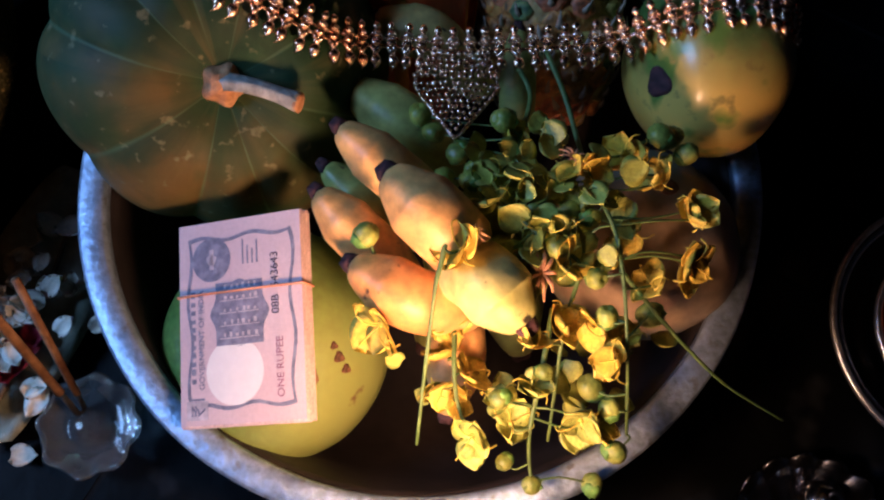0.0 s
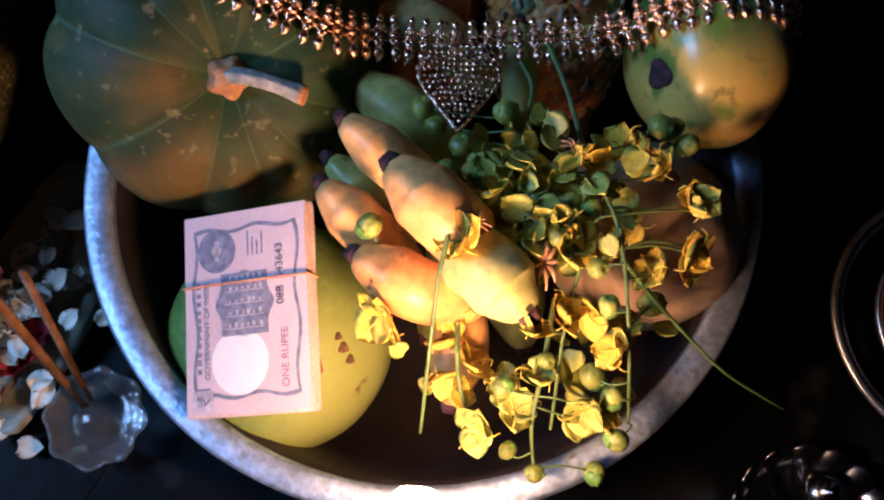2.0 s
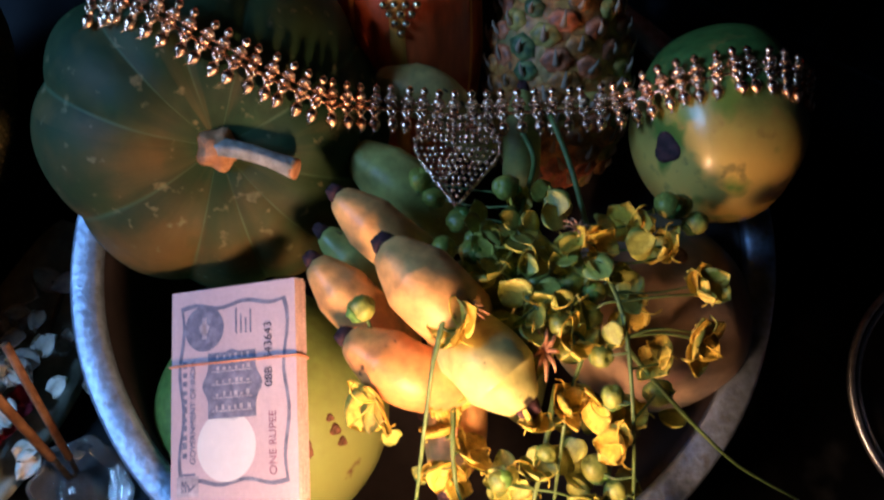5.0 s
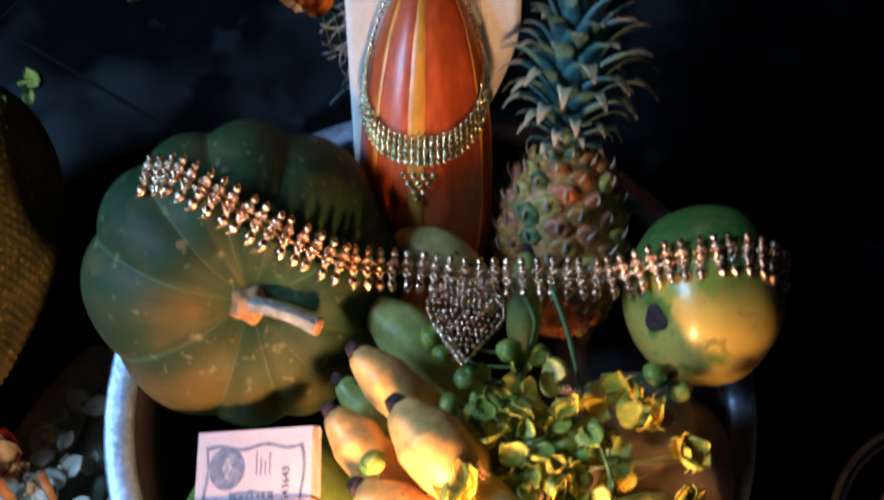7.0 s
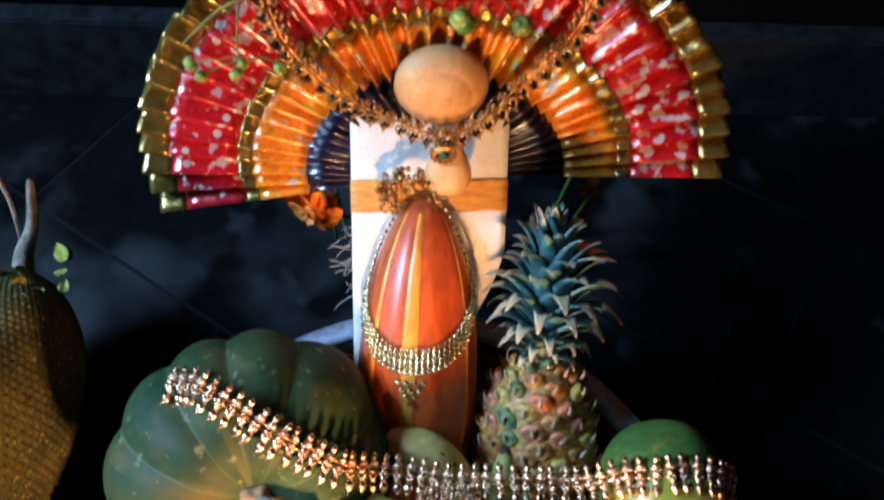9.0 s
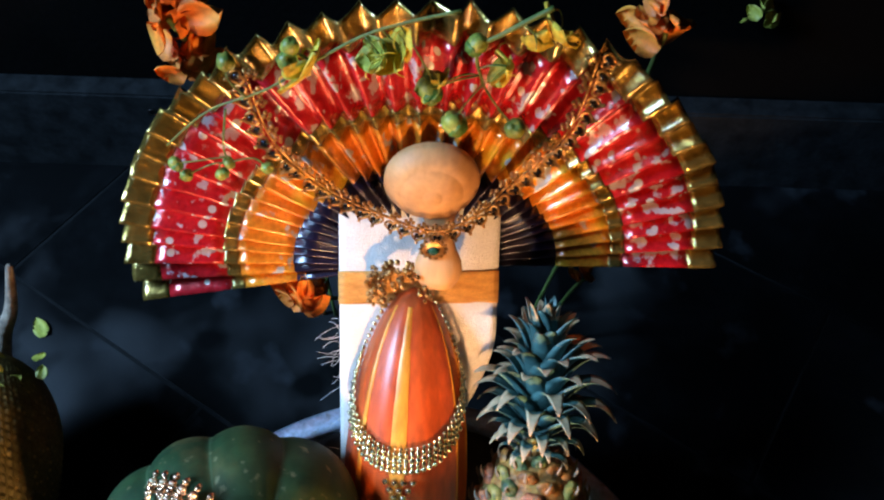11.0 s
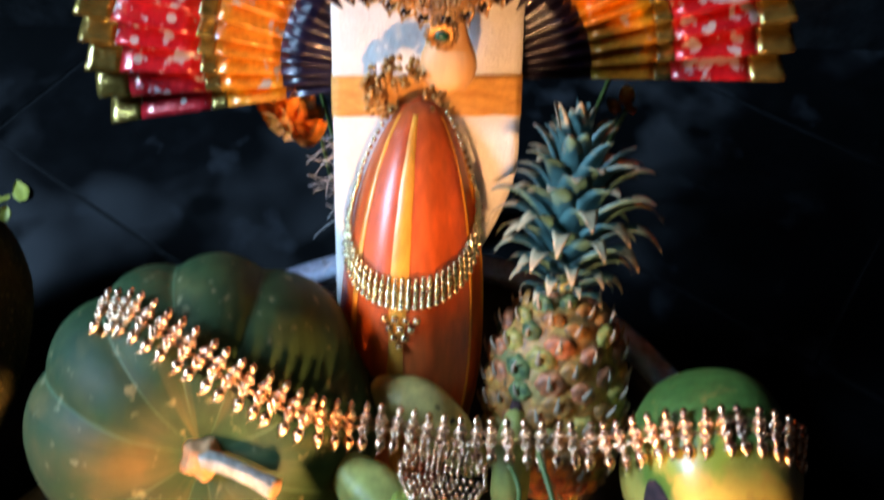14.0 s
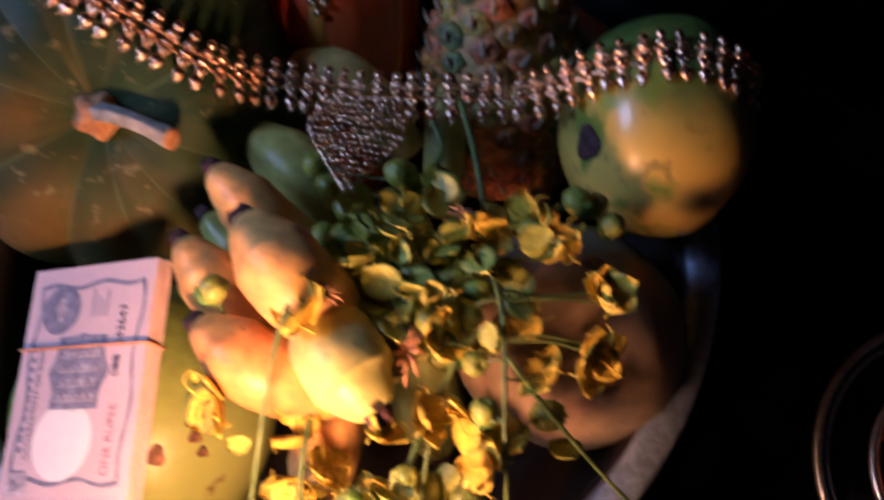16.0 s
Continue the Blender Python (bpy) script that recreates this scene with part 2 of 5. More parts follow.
BANANA_GREEN = mat("green_banana", [(0.3, (0.20, 0.26, 0.06)), (0.7, (0.48, 0.45, 0.13))], 22, 0.45, bump=0.1, bump_scale=160)
overlay(BANANA_GREEN, (0.05, 0.03, 0.02), 80, 0.68, 0.73)
BANANA_HALF = mat("half_ripe_banana", [(0.35, (0.40, 0.40, 0.12)), (0.65, (0.74, 0.56, 0.2))], 18, 0.45, bump=0.1, bump_scale=160)
overlay(BANANA_HALF, (0.04, 0.03, 0.02), 75, 0.665, 0.70)
TIP = mat("dried_tip", [(0.3, (0.02, 0.008, 0.012)), (0.7, (0.09, 0.03, 0.03))], 150, 0.85, bump=0.5, bump_scale=400)
CUCUMBER = mat("golden_cucumber_skin", [(0.3, (0.44, 0.060, 0.014)), (0.55, (0.64, 0.10, 0.020)), (0.8, (0.70, 0.17, 0.035))], 30, 0.38, bump=0.08, bump_scale=200, coat=0.12, stretch=(1, 1, 0.3))
STRIPE = mat("yellow_stripe", [(0.3, (0.70, 0.22, 0.025)), (0.7, (0.82, 0.38, 0.05))], 60, 0.38, bump=0.05, coat=0.12, stretch=(1, 1, 0.3))
PINE = mat("pineapple_rind", [(0.3, (0.10, 0.06, 0.025)), (0.5, (0.50, 0.19, 0.045)), (0.75, (0.66, 0.38, 0.09))], 140, 0.5, bump=0.6, bump_scale=260, vary=0.4)
overlay(PINE, (0.10, 0.15, 0.06), 22, 0.5, 0.65)
PINE_YELLOW = mat("yellow_green_eye", [(0.3, (0.14, 0.14, 0.04)), (0.5, (0.50, 0.36, 0.08)), (0.75, (0.66, 0.50, 0.16))], 170, 0.5, bump=0.6, bump_scale=260, vary=0.35)
PINE_RED = mat("reddish_eye", [(0.3, (0.12, 0.05, 0.03)), (0.5, (0.48, 0.13, 0.05)), (0.75, (0.64, 0.28, 0.14))], 170, 0.5, bump=0.6, bump_scale=260, vary=0.35)
PINE_GREEN = mat("green_eye", [(0.3, (0.03, 0.06, 0.03)), (0.5, (0.10, 0.16, 0.06)), (0.75, (0.30, 0.30, 0.10))], 170, 0.5, bump=0.6, bump_scale=260, vary=0.35)
BRACT = mat("bract", [(0.3, (0.25, 0.16, 0.10)), (0.7, (0.5, 0.38, 0.28))], 120, 0.7)
PINE_LEAF = mat("pineapple_leaf", [(0.3, (0.030, 0.095, 0.095)), (0.7, (0.075, 0.175, 0.160))], 40, 0.5, bump=0.2, bump_scale=200, stretch=(1, 1, 0.15), vary=0.25)
# Tan colour stands in for lamplight on the crown leaves' tips.
LEAF_TIP = mat("lamplit_leaf_tip", [(0.3, (0.42, 0.30, 0.17)), (0.7, (0.62, 0.46, 0.28))], 60, 0.6, vary=0.15)
COTTON = mat("white_cotton", [(0.3, (0.68, 0.66, 0.64)), (0.7, (0.82, 0.80, 0.78))], 60, 0.9, bump=0.4, bump_scale=900, fine=0.08)
ZARI = mat("gold_border", [(0.3, (0.50, 0.22, 0.05)), (0.7, (0.72, 0.38, 0.10))], 90, 0.45, 0.35, bump=0.4, bump_scale=900, stretch=(1, 1, 4))
WOOD = mat("pale_turned_wood", [(0.3, (0.56, 0.27, 0.10)), (0.7, (0.74, 0.41, 0.18))], 30, 0.55, bump=0.08, bump_scale=240, stretch=(1, 1, 0.25), fine=0.08, rough_var=0.05)
GOLD = mat("gold", [(0.3, (0.74, 0.42, 0.25)), (0.7, (0.95, 0.68, 0.48))], 150, 0.24, 1.0, bump=0.25, bump_scale=900)
GOLD_PALE = mat("pale_gold", [(0.3, (0.68, 0.55, 0.30)), (0.7, (0.88, 0.76, 0.48))], 150, 0.22, 1.0, bump=0.25, bump_scale=900)
GOLD_DARK = mat("antique_gold", [(0.3, (0.30, 0.14, 0.045)), (0.7, (0.66, 0.36, 0.13))], 200, 0.3, 1.0, bump=0.3, bump_scale=900)
GEM = mat("dark_stone", [(0.3, (0.004, 0.004, 0.006)), (0.7, (0.012, 0.01, 0.01))], 100, 0.1, coat=0.6)
GEM_GREEN = mat("green_stone", [(0.3, (0.01, 0.06, 0.04)), (0.7, (0.02, 0.12, 0.08))], 100, 0.08, coat=0.6)
FAN_GOLD = mat("gold_foil_cloth", [(0.3, (0.20, 0.13, 0.030)), (0.7, (0.42, 0.29, 0.075))], 60, 0.19, 0.75, bump=0.35, bump_scale=300, coat=1.0)
FAN_RED = mat("red_foil_cloth", [(0.3, (0.42, 0.008, 0.014)), (0.7, (0.60, 0.02, 0.03))], 40, 0.17, 0.2, bump=0.3, bump_scale=300, coat=1.0)
overlay(FAN_RED, (0.56, 0.50, 0.54), 95, 0.575, 0.62)
overlay(FAN_RED, (0.62, 0.58, 0.54), 70, 0.20, 0.16, "voronoi")
FAN_ORANGE = mat("orange_foil_cloth", [(0.3, (0.66, 0.16, 0.012)), (0.7, (0.82, 0.32, 0.03))], 30, 0.18, 0.2, bump=0.3, bump_scale=300, coat=1.0)
overlay(FAN_ORANGE, (0.66, 0.42, 0.03), 22, 0.58, 0.68)
overlay(FAN_ORANGE, (0.45, 0.45, 0.42), 75, 0.62, 0.66)
FAN_NAVY = mat("navy_foil_cloth", [(0.3, (0.006, 0.004, 0.018)), (0.7, (0.02, 0.014, 0.042))], 40, 0.3, 0.3, bump=0.3, bump_scale=300, coat=1.0)
PETAL = mat("yellow_petal", [(0.3, (0.54, 0.36, 0.025)), (0.7, (0.72, 0.53, 0.06))], 80, 0.55, bump=0.2, bump_scale=500, sss=0.1, vary=0.15)
PETAL_GREEN = mat("green_petal", [(0.3, (0.26, 0.30, 0.045)), (0.7, (0.52, 0.49, 0.09))], 80, 0.5, bump=0.2, bump_scale=500, vary=0.25)
BUD = mat("green_bud", [(0.35, (0.12, 0.18, 0.03)), (0.65, (0.32, 0.33, 0.055))], 110, 0.45, bump=0.15, bump_scale=500, vary=0.3)
CALYX = mat("calyx", [(0.3, (0.07, 0.17, 0.025)), (0.7, (0.14, 0.28, 0.05))], 110, 0.5, vary=0.2)
STALK = mat("green_stalk", [(0.3, (0.05, 0.10, 0.02)), (0.7, (0.14, 0.20, 0.05))], 70, 0.55, bump=0.2)
WITHER = mat("withered_flower", [(0.3, (0.25, 0.10, 0.04)), (0.7, (0.5, 0.26, 0.14))], 90, 0.75, bump=0.3)
ORANGE_PETAL = mat("orange_fabric_petal", [(0.3, (0.72, 0.13, 0.015)), (0.7, (0.85, 0.33, 0.04))], 50, 0.6, bump=0.2, vary=0.25)
RED_PETAL = mat("red_petal", [(0.3, (0.28, 0.01, 0.03)), (0.7, (0.45, 0.03, 0.06))], 50, 0.6, bump=0.2, vary=0.3)
WHITE_PETAL = mat("white_petal", [(0.3, (0.72, 0.62, 0.48)), (0.7, (0.86, 0.80, 0.68))], 70, 0.6, bump=0.2, sss=0.1, vary=0.15)
JACK = mat("jackfruit_rind", [(0.3, (0.035, 0.035, 0.010)), (0.5, (0.10, 0.08, 0.024)), (0.75, (0.20, 0.14, 0.04))], 16, 0.7, bump=0.4, bump_scale=240, spec=0.2)
overlay(JACK, (0.26, 0.19, 0.06), 190, 0.30, 0.12, "voronoi")
overlay(JACK, (0.03, 0.03, 0.012), 12, 0.56, 0.70)
BARK = mat("stalk_bark", [(0.3, (0.10, 0.07, 0.05)), (0.7, (0.34, 0.28, 0.22))], 60, 0.8, bump=0.6, bump_scale=260)
LEAF = mat("dry_green_leaf", [(0.3, (0.20, 0.22, 0.15)), (0.7, (0.40, 0.40, 0.30))], 30, 0.5, bump=0.2, bump_scale=120)
GLASS = glass("cut_glass", (0.94, 0.97, 0.98), 0.05)
GLASS.node_tree.nodes["Principled BSDF"].inputs["Transmission Weight"].default_value = 0.95
INCENSE = mat("incense", [(0.3, (0.20, 0.08, 0.03)), (0.7, (0.40, 0.20, 0.09))], 90, 0.8, bump=0.4)
CHAR = mat("burnt_incense", [(0.3, (0.01, 0.01, 0.01)), (0.7, (0.04, 0.035, 0.03))], 90, 0.9)
BRASS = mat("brass", [(0.3, (0.42, 0.20, 0.07)), (0.7, (0.66, 0.40, 0.17))], 40, 0.22, 1.0, bump=0.06)
STEEL = mat("steel", [(0.3, (0.22, 0.22, 0.23)), (0.7, (0.34, 0.34, 0.35))], 30, 0.2, 1.0, bump=0.03)
# Paler copy of STEEL that carries the highlight on the dish's rims.
TRAY_STEEL = mat("highlit_rim_steel", [(0.3, (0.72, 0.72, 0.74)), (0.7, (0.86, 0.86, 0.87))], 30, 0.36, 1.0, bump=0.03)
KUMKUM = mat("rust_powder", [(0.3, (0.46, 0.11, 0.03)), (0.7, (0.60, 0.18, 0.05))], 60, 0.9, bump=0.4)
PAPER = mat("note_paper", [(0.3, (0.60, 0.44, 0.47)), (0.7, (0.68, 0.53, 0.56))], 25, 0.8, bump=0.1, bump_scale=500, fine=0.05)
PAPER_EDGE = mat("paper_edges", [(0.3, (0.62, 0.42, 0.40)), (0.7, (0.76, 0.58, 0.55))], 60, 0.85, bump=0.5, bump_scale=700, stretch=(1, 1, 12))
PAPER_WHITE = mat("watermark_white", [(0.3, (0.80, 0.76, 0.76)), (0.7, (0.84, 0.80, 0.80))], 40, 0.8, fine=0.03)
INK_BLUE = mat("blue_grey_ink", [(0.3, (0.16, 0.16, 0.24)), (0.7, (0.26, 0.26, 0.34))], 250, 0.8, fine=0.3)
INK_PALE = mat("pale_ink", [(0.3, (0.42, 0.36, 0.42)), (0.7, (0.55, 0.48, 0.52))], 300, 0.8, fine=0.3)
INK_RED = mat("violet_ink", [(0.3, (0.26, 0.10, 0.16)), (0.7, (0.36, 0.16, 0.22))], 250, 0.8, fine=0.3)
INK_DARK = mat("black_ink", [(0.3, (0.05, 0.04, 0.07)), (0.7, (0.10, 0.08, 0.12))], 250, 0.8)
RUBBER = mat("rubber_band", [(0.3, (0.62, 0.22, 0.12)), (0.7, (0.72, 0.32, 0.18))], 90, 0.6)
FLAME = glow("flame", (1.0, 0.55, 0.25), FLAME_POWER)
WICK = mat("charred_wick", [(0.3, (0.02, 0.015, 0.01)), (0.7, (0.2, 0.15, 0.1))], 200, 0.9)


# ---- building helpers ----
def thing(name, at, label, category, group="", kind=""):
    e = new(name)
    e.empty_display_size = 0.01
    e.location = at
    return tagged(e, label, category, group, kind)


def finish(bm, smooth=True):
    bmesh.ops.recalc_face_normals(bm, faces=bm.faces)
    for f in bm.faces:
        f.smooth = smooth
    me = bpy.data.meshes.new("mesh")
    bm.to_mesh(me)
    bm.free()
    return me


def part(name, bm, material, parent=None, label="", m=None, smooth=True):
    me = bm if isinstance(bm, bpy.types.Mesh) else finish(bm, smooth)
    if not len(me.materials):
        me.materials.append(material)
    me.name = name
    ob = new(name, me)
    if parent:
        ob.parent = parent
    if m is not None:
        ob.matrix_local = m
    if label:
        ob["label"] = label
    return ob


def frame_to(direction, at=(0, 0, 0), up=(0, 0, 1)):
    """A pose whose z axis runs along direction and whose y axis leans towards up."""
    z = Vector(direction).normalized()
    x = Vector(up).cross(z)
    if x.length < 1e-4:
        x = Vector((1, 0, 0)).cross(z)
    x.normalize()
    y = z.cross(x)
    m = Matrix((x, y, z)).transposed().to_4x4()
    return Matrix.Translation(at) @ m


def lathe(profile, seg=48, warp=None, bm=None, m=None):
    bm = bm or bmesh.new()
    rings = []
    for r, z in profile:
        ring = []
        for k in range(seg):
            a = TAU * k / seg
            p = Vector((r * math.cos(a), r * math.sin(a), z))
            if warp:
                p = warp(p, a)
            ring.append(bm.verts.new(m @ p if m else p))
        rings.append(ring)
    for a, b in zip(rings, rings[1:]):
        for k in range(seg):
            bm.faces.new((a[k], a[(k + 1) % seg], b[(k + 1) % seg], b[k]))
    for ring in () if profile[0] == profile[-1] else (rings[0], rings[-1]):
        if len({v.co.to_tuple(7) for v in ring}) > 2:
            bm.faces.new(ring)
    bmesh.ops.remove_doubles(bm, verts=[*rings[0], *rings[-1]], dist=1e-6)
    return bm


def curve(points, steps=6):
    """A smooth line through points."""
    pts = [Vector(p) for p in points]
    out = []
    for i in range(len(pts) - 1):
        p0, p1, p2, p3 = pts[max(i - 1, 0)], pts[i], pts[i + 1], pts[min(i + 2, len(pts) - 1)]
        for s in range(steps):
            t = s / steps
            out.append(0.5 * (2 * p1 + (p2 - p0) * t + (2 * p0 - 5 * p1 + 4 * p2 - p3) * t * t + (3 * p1 - p0 - 3 * p2 + p3) * t ** 3))
    return out + [pts[-1]]


def tube(points, radius, seg=8, bm=None, facets=0.0):
    """A tube along points; radius is a number or a function of 0..1."""
    bm = bm or bmesh.new()
    pts = [Vector(p) for p in points]
    n = len(pts)
    side = None
    rings = []
    for i, p in enumerate(pts):
        d = (pts[min(i + 1, n - 1)] - pts[max(i - 1, 0)]).normalized()
        if side is None:
            side = d.orthogonal().normalized()
        side = (side - d * side.dot(d)).normalized()
        other = d.cross(side)
        r = radius(i / (n - 1)) if callable(radius) else radius
        ring = []
        for k in range(seg):
            a = TAU * k / seg
            rr = r * (1 + facets * math.cos(5 * a))
            ring.append(bm.verts.new(p + rr * (math.cos(a) * side + math.sin(a) * other)))
        rings.append(ring)
    for a, b in zip(rings, rings[1:]):
        for k in range(seg):
            bm.faces.new((a[k], a[(k + 1) % seg], b[(k + 1) % seg], b[k]))
    bm.faces.new(rings[0])
    bm.faces.new(rings[-1])
    return bm


def ball(bm, at, r, sub=2, m=None):
    mm = Matrix.Translation(at) @ (m if m is not None else Matrix.Identity(4)) @ (Matrix.Diagonal((*r, 1)) if hasattr(r, "__len__") else Matrix.Scale(r, 4))
    bmesh.ops.create_icosphere(bm, subdivisions=sub, radius=1, matrix=mm)
    return bm


def slab(bm, sx, sy, sz, m=None, bevel=0.0):
    made = bmesh.ops.create_cube(bm, size=1, matrix=(m or Matrix.Identity(4)) @ Matrix.Diagonal((sx, sy, sz, 1)))
    if bevel:
        edges = {e for v in made["verts"] for e in v.link_edges}
        bmesh.ops.bevel(bm, geom=list(edges), offset=bevel, segments=2, affect="EDGES")
    return bm


def petal_mesh(length, width, cup, material, curl=0.3, thick=0.0004):
    """A cupped petal that grows from the origin along +y, with a thin body."""
    bm = bmesh.new()
    nu, nv = 7, 5
    grids = []
    for side in (1, -1):
        g = []
        for i in range(nu):
            u = i / (nu - 1)
            w = width * (math.sin(math.pi * min(1, 0.08 + 0.92 * u) ** 0.8) ** 0.7 * 0.5 + 0.02)
            row = []
            for j in range(nv):
                v = 2 * j / (nv - 1) - 1
                z = cup * width * v * v + curl * length * u * u + side * thick * (1 - v * v) * (1 - u * u * 0.8)
                row.append(bm.verts.new((w * v, length * u, z)))
            g.append(row)
        grids.append(g)
        for i in range(nu - 1):
            for j in range(nv - 1):
                q = (g[i][j], g[i][j + 1], g[i + 1][j + 1], g[i + 1][j])
                bm.faces.new(q if side > 0 else q[::-1])
    bmesh.ops.remove_doubles(bm, verts=bm.verts, dist=1e-5)
    me = finish(bm)
    me.materials.append(material)
    return me


# ---- the room ----
def box_structure(name, lo, hi, material, label="", bevel=0.0):
    bm = bmesh.new()
    size = [h - l for l, h in zip(lo, hi)]
    mid = [(h + l) / 2 for l, h in zip(lo, hi)]
    slab(bm, *size, Matrix.Translation(mid), bevel)
    return tagged(part(name, bm, material, smooth=False), label, kind="structure")


floor = box_structure("floor", (-1.3, -1.2, -0.06), (1.3, 0.85, -0.0009), GROUT, "dark slate floor laid in diagonal strips")
WALL_TURN = Matrix.Translation((-0.2, 0.648, 0)) @ Matrix.Rotation(radians(5), 4, "Z")
box_structure("wall_north", (-1.3, 0.0, -0.06), (1.6, 0.12, 2.4), PLASTER, "plaster wall with its unlit darkness put into the colour").matrix_world = WALL_TURN
box_structure("skirting", (-1.3, -0.025, -0.004), (1.6, -0.001, 0.098), SKIRT, "dark granite skirting along the wall", 0.002).matrix_world = WALL_TURN
bm = bmesh.new()
tube([(-0.100 + 0.0035 * math.cos(TAU * k / 20), -0.0265, 0.079 + 0.0035 * math.sin(TAU * k / 20)) for k in range(21)], 0.0008, 6, bm)
tagged(part("wall_ring", bm, STEEL, m=WALL_TURN), "tiny dull metal ring fixed to the dark skirting", "ring")
box_structure("wall_south", (-1.3, -1.3, -0.06), (1.3, -1.2, 2.4), WALLS, "plain plaster wall in the dark")
box_structure("wall_east", (1.3, -1.3, -0.06), (1.4, 1.0, 2.4), WALLS, "plain plaster wall in the dark")
box_structure("ceiling", (-1.4, -1.3, 2.4), (1.4, 1.0, 2.5), WALLS, "plain plaster ceiling")
bm = bmesh.new()
for lo, hi in (((-1.4, -1.3, -0.06), (-1.3, -0.25, 2.4)), ((-1.4, 0.35, -0.06), (-1.3, 0.78, 2.4)),
               ((-1.4, -0.25, -0.06), (-1.3, 0.35, 0.72)), ((-1.4, -0.25, 1.38), (-1.3, 0.35, 2.4))):
    slab(bm, *[h - l for l, h in zip(lo, hi)], Matrix.Translation([(h + l) / 2 for l, h in zip(lo, hi)]))
tagged(part("wall_west", bm, WALLS, smooth=False), "plain plaster wall with an open window", kind="structure")


# ---- the brass-like bowl ----
BX, BY, RZ, RO = -0.010, 0.178, 0.107, 0.1755
bowl = thing("serving_bowl", (BX, BY, 0), "wide grey bell-metal bowl with a flat worn rim, full of fruit", "bowl")
outer = [(0.0, 0.0), (0.07, 0.0), (0.105, 0.006), (0.135, 0.025), (0.153, 0.06), (0.161, 0.098), (0.163, RZ - 0.006)]
inner = [(0.160, RZ - 0.006), (0.157, 0.095), (0.149, 0.06), (0.131, 0.029), (0.102, 0.011), (0.07, 0.006), (0.0, 0.006)]
part("bowl_body", lathe(outer + inner, 96), BOWL, bowl, "dark brown bowl interior")
rim_profile = [(0.1605, RZ - 0.006), (RO - 0.001, RZ - 0.006), (RO, RZ - 0.004), (RO, RZ - 0.0015), (RO - 0.002, RZ), (0.1635, RZ), (0.1612, RZ - 0.0015), (0.1605, RZ - 0.006)]
part("rim", lathe(rim_profile, 128, lambda p, a: p * (1 + 0.0012 * math.sin(5 * a) + 0.0008 * math.sin(11 * a + 1))), RIM, bowl, "flat scuffed grey metal rim")


# ---- pumpkin ----
def ribbed(radius, half, ribs, depth, seg=240, rows=48, dimple=0.25, seed=0.0):
    prof = []
    for i in range(rows + 1):
        th = math.pi * i / rows
        r = radius * math.sin(th) ** 0.9
        z = -half * math.cos(th)
        z *= 1 - dimple * math.exp(-((r / radius) / 0.3) ** 2)
        prof.append((max(r, 0.0), z))
    prof[0], prof[-1] = (0.0, prof[0][1]), (0.0, prof[-1][1])

    def warp(p, a):
        r = math.hypot(p.x, p.y) / radius
        aa = a + 0.18 * math.sin(2 * a + seed)
        lobe = abs(math.sin(ribs * aa / 2)) ** 0.8
        k = 1 - depth * (1 - lobe) * min(1, r * 1.6)
        k *= 1 + 0.035 * noise.noise(Vector((p.x, p.y, p.z)) * 14 + Vector((seed, 0, 0)))
        return Vector((p.x * k, p.y * k, p.z * (0.55 + 0.45 * k)))
    return lathe(prof, seg, warp)


pk_axis = Vector((0.29, -0.60, 0.75)).normalized()
PK = Vector((-0.114, 0.2255, 0.122))
pumpkin = thing("pumpkin", PK, "ribbed dark green pumpkin with orange patches on the bowl's edge", "pumpkin")
turn = frame_to(pk_axis, up=(0, 1, 0.3))
part("pumpkin_body", ribbed(0.0865, 0.064, 10, 0.062, seed=2.0), PUMPKIN, pumpkin, m=turn)
root = pk_axis * 0.048
bm = lathe([(0.0, -0.004), (0.0120, -0.003), (0.0100, 0.002), (0.0075, 0.005), (0.0060, 0.008), (0.0, 0.0090)], 30, lambda p, a: Vector((p.x * (1 + 0.14 * math.cos(5 * a)), p.y * (1 + 0.14 * math.cos(5 * a)), p.z)))
base = part("stem_base", bm, STEM, pumpkin, "corky orange stem collar", m=Matrix.Translation(root) @ turn)
sp = [root + pk_axis * 0.003, root + Vector((0.006, -0.003, 0.007)), root + Vector((0.020, -0.006, 0.008)), root + Vector((0.037, -0.011, 0.006))]
stem = part("stem", tube(curve(sp, 6), lambda t: 0.0040 - 0.0008 * t + 0.0012 * max(0, t - 0.8) * 5, 15, facets=0.16), STEM_GREY, pumpkin, "dry grey ridged stem")
end = sp[-1]
part("stem_end", lathe([(0, -0.0015), (0.0042, -0.001), (0.0048, 0.001), (0.003, 0.0016), (0, 0.0012)], 15), STEM, stem, "cut orange stem end", m=frame_to((0.9, -0.25, 0.05), end))


# ---- round mango ----
def fruit(rx, ry, rz, rough=0.03, seed=0.0, seg=56, rows=30, dents=()):
    prof = [(math.sin(math.pi * i / rows), -math.cos(math.pi * i / rows)) for i in range(rows + 1)]
    prof[0], prof[-1] = (0.0, -1.0), (0.0, 1.0)

    def warp(p, a):
        k = 1 + rough * noise.noise(p * 1.3 + Vector((seed, seed, 0)))
        for d, size, depth in dents:
            k -= depth * math.exp(-((p - Vector(d).normalized()).length / size) ** 2)
        return Vector((p.x * rx * k, p.y * ry * k, p.z * rz * k))
    return lathe(prof, seg, warp)


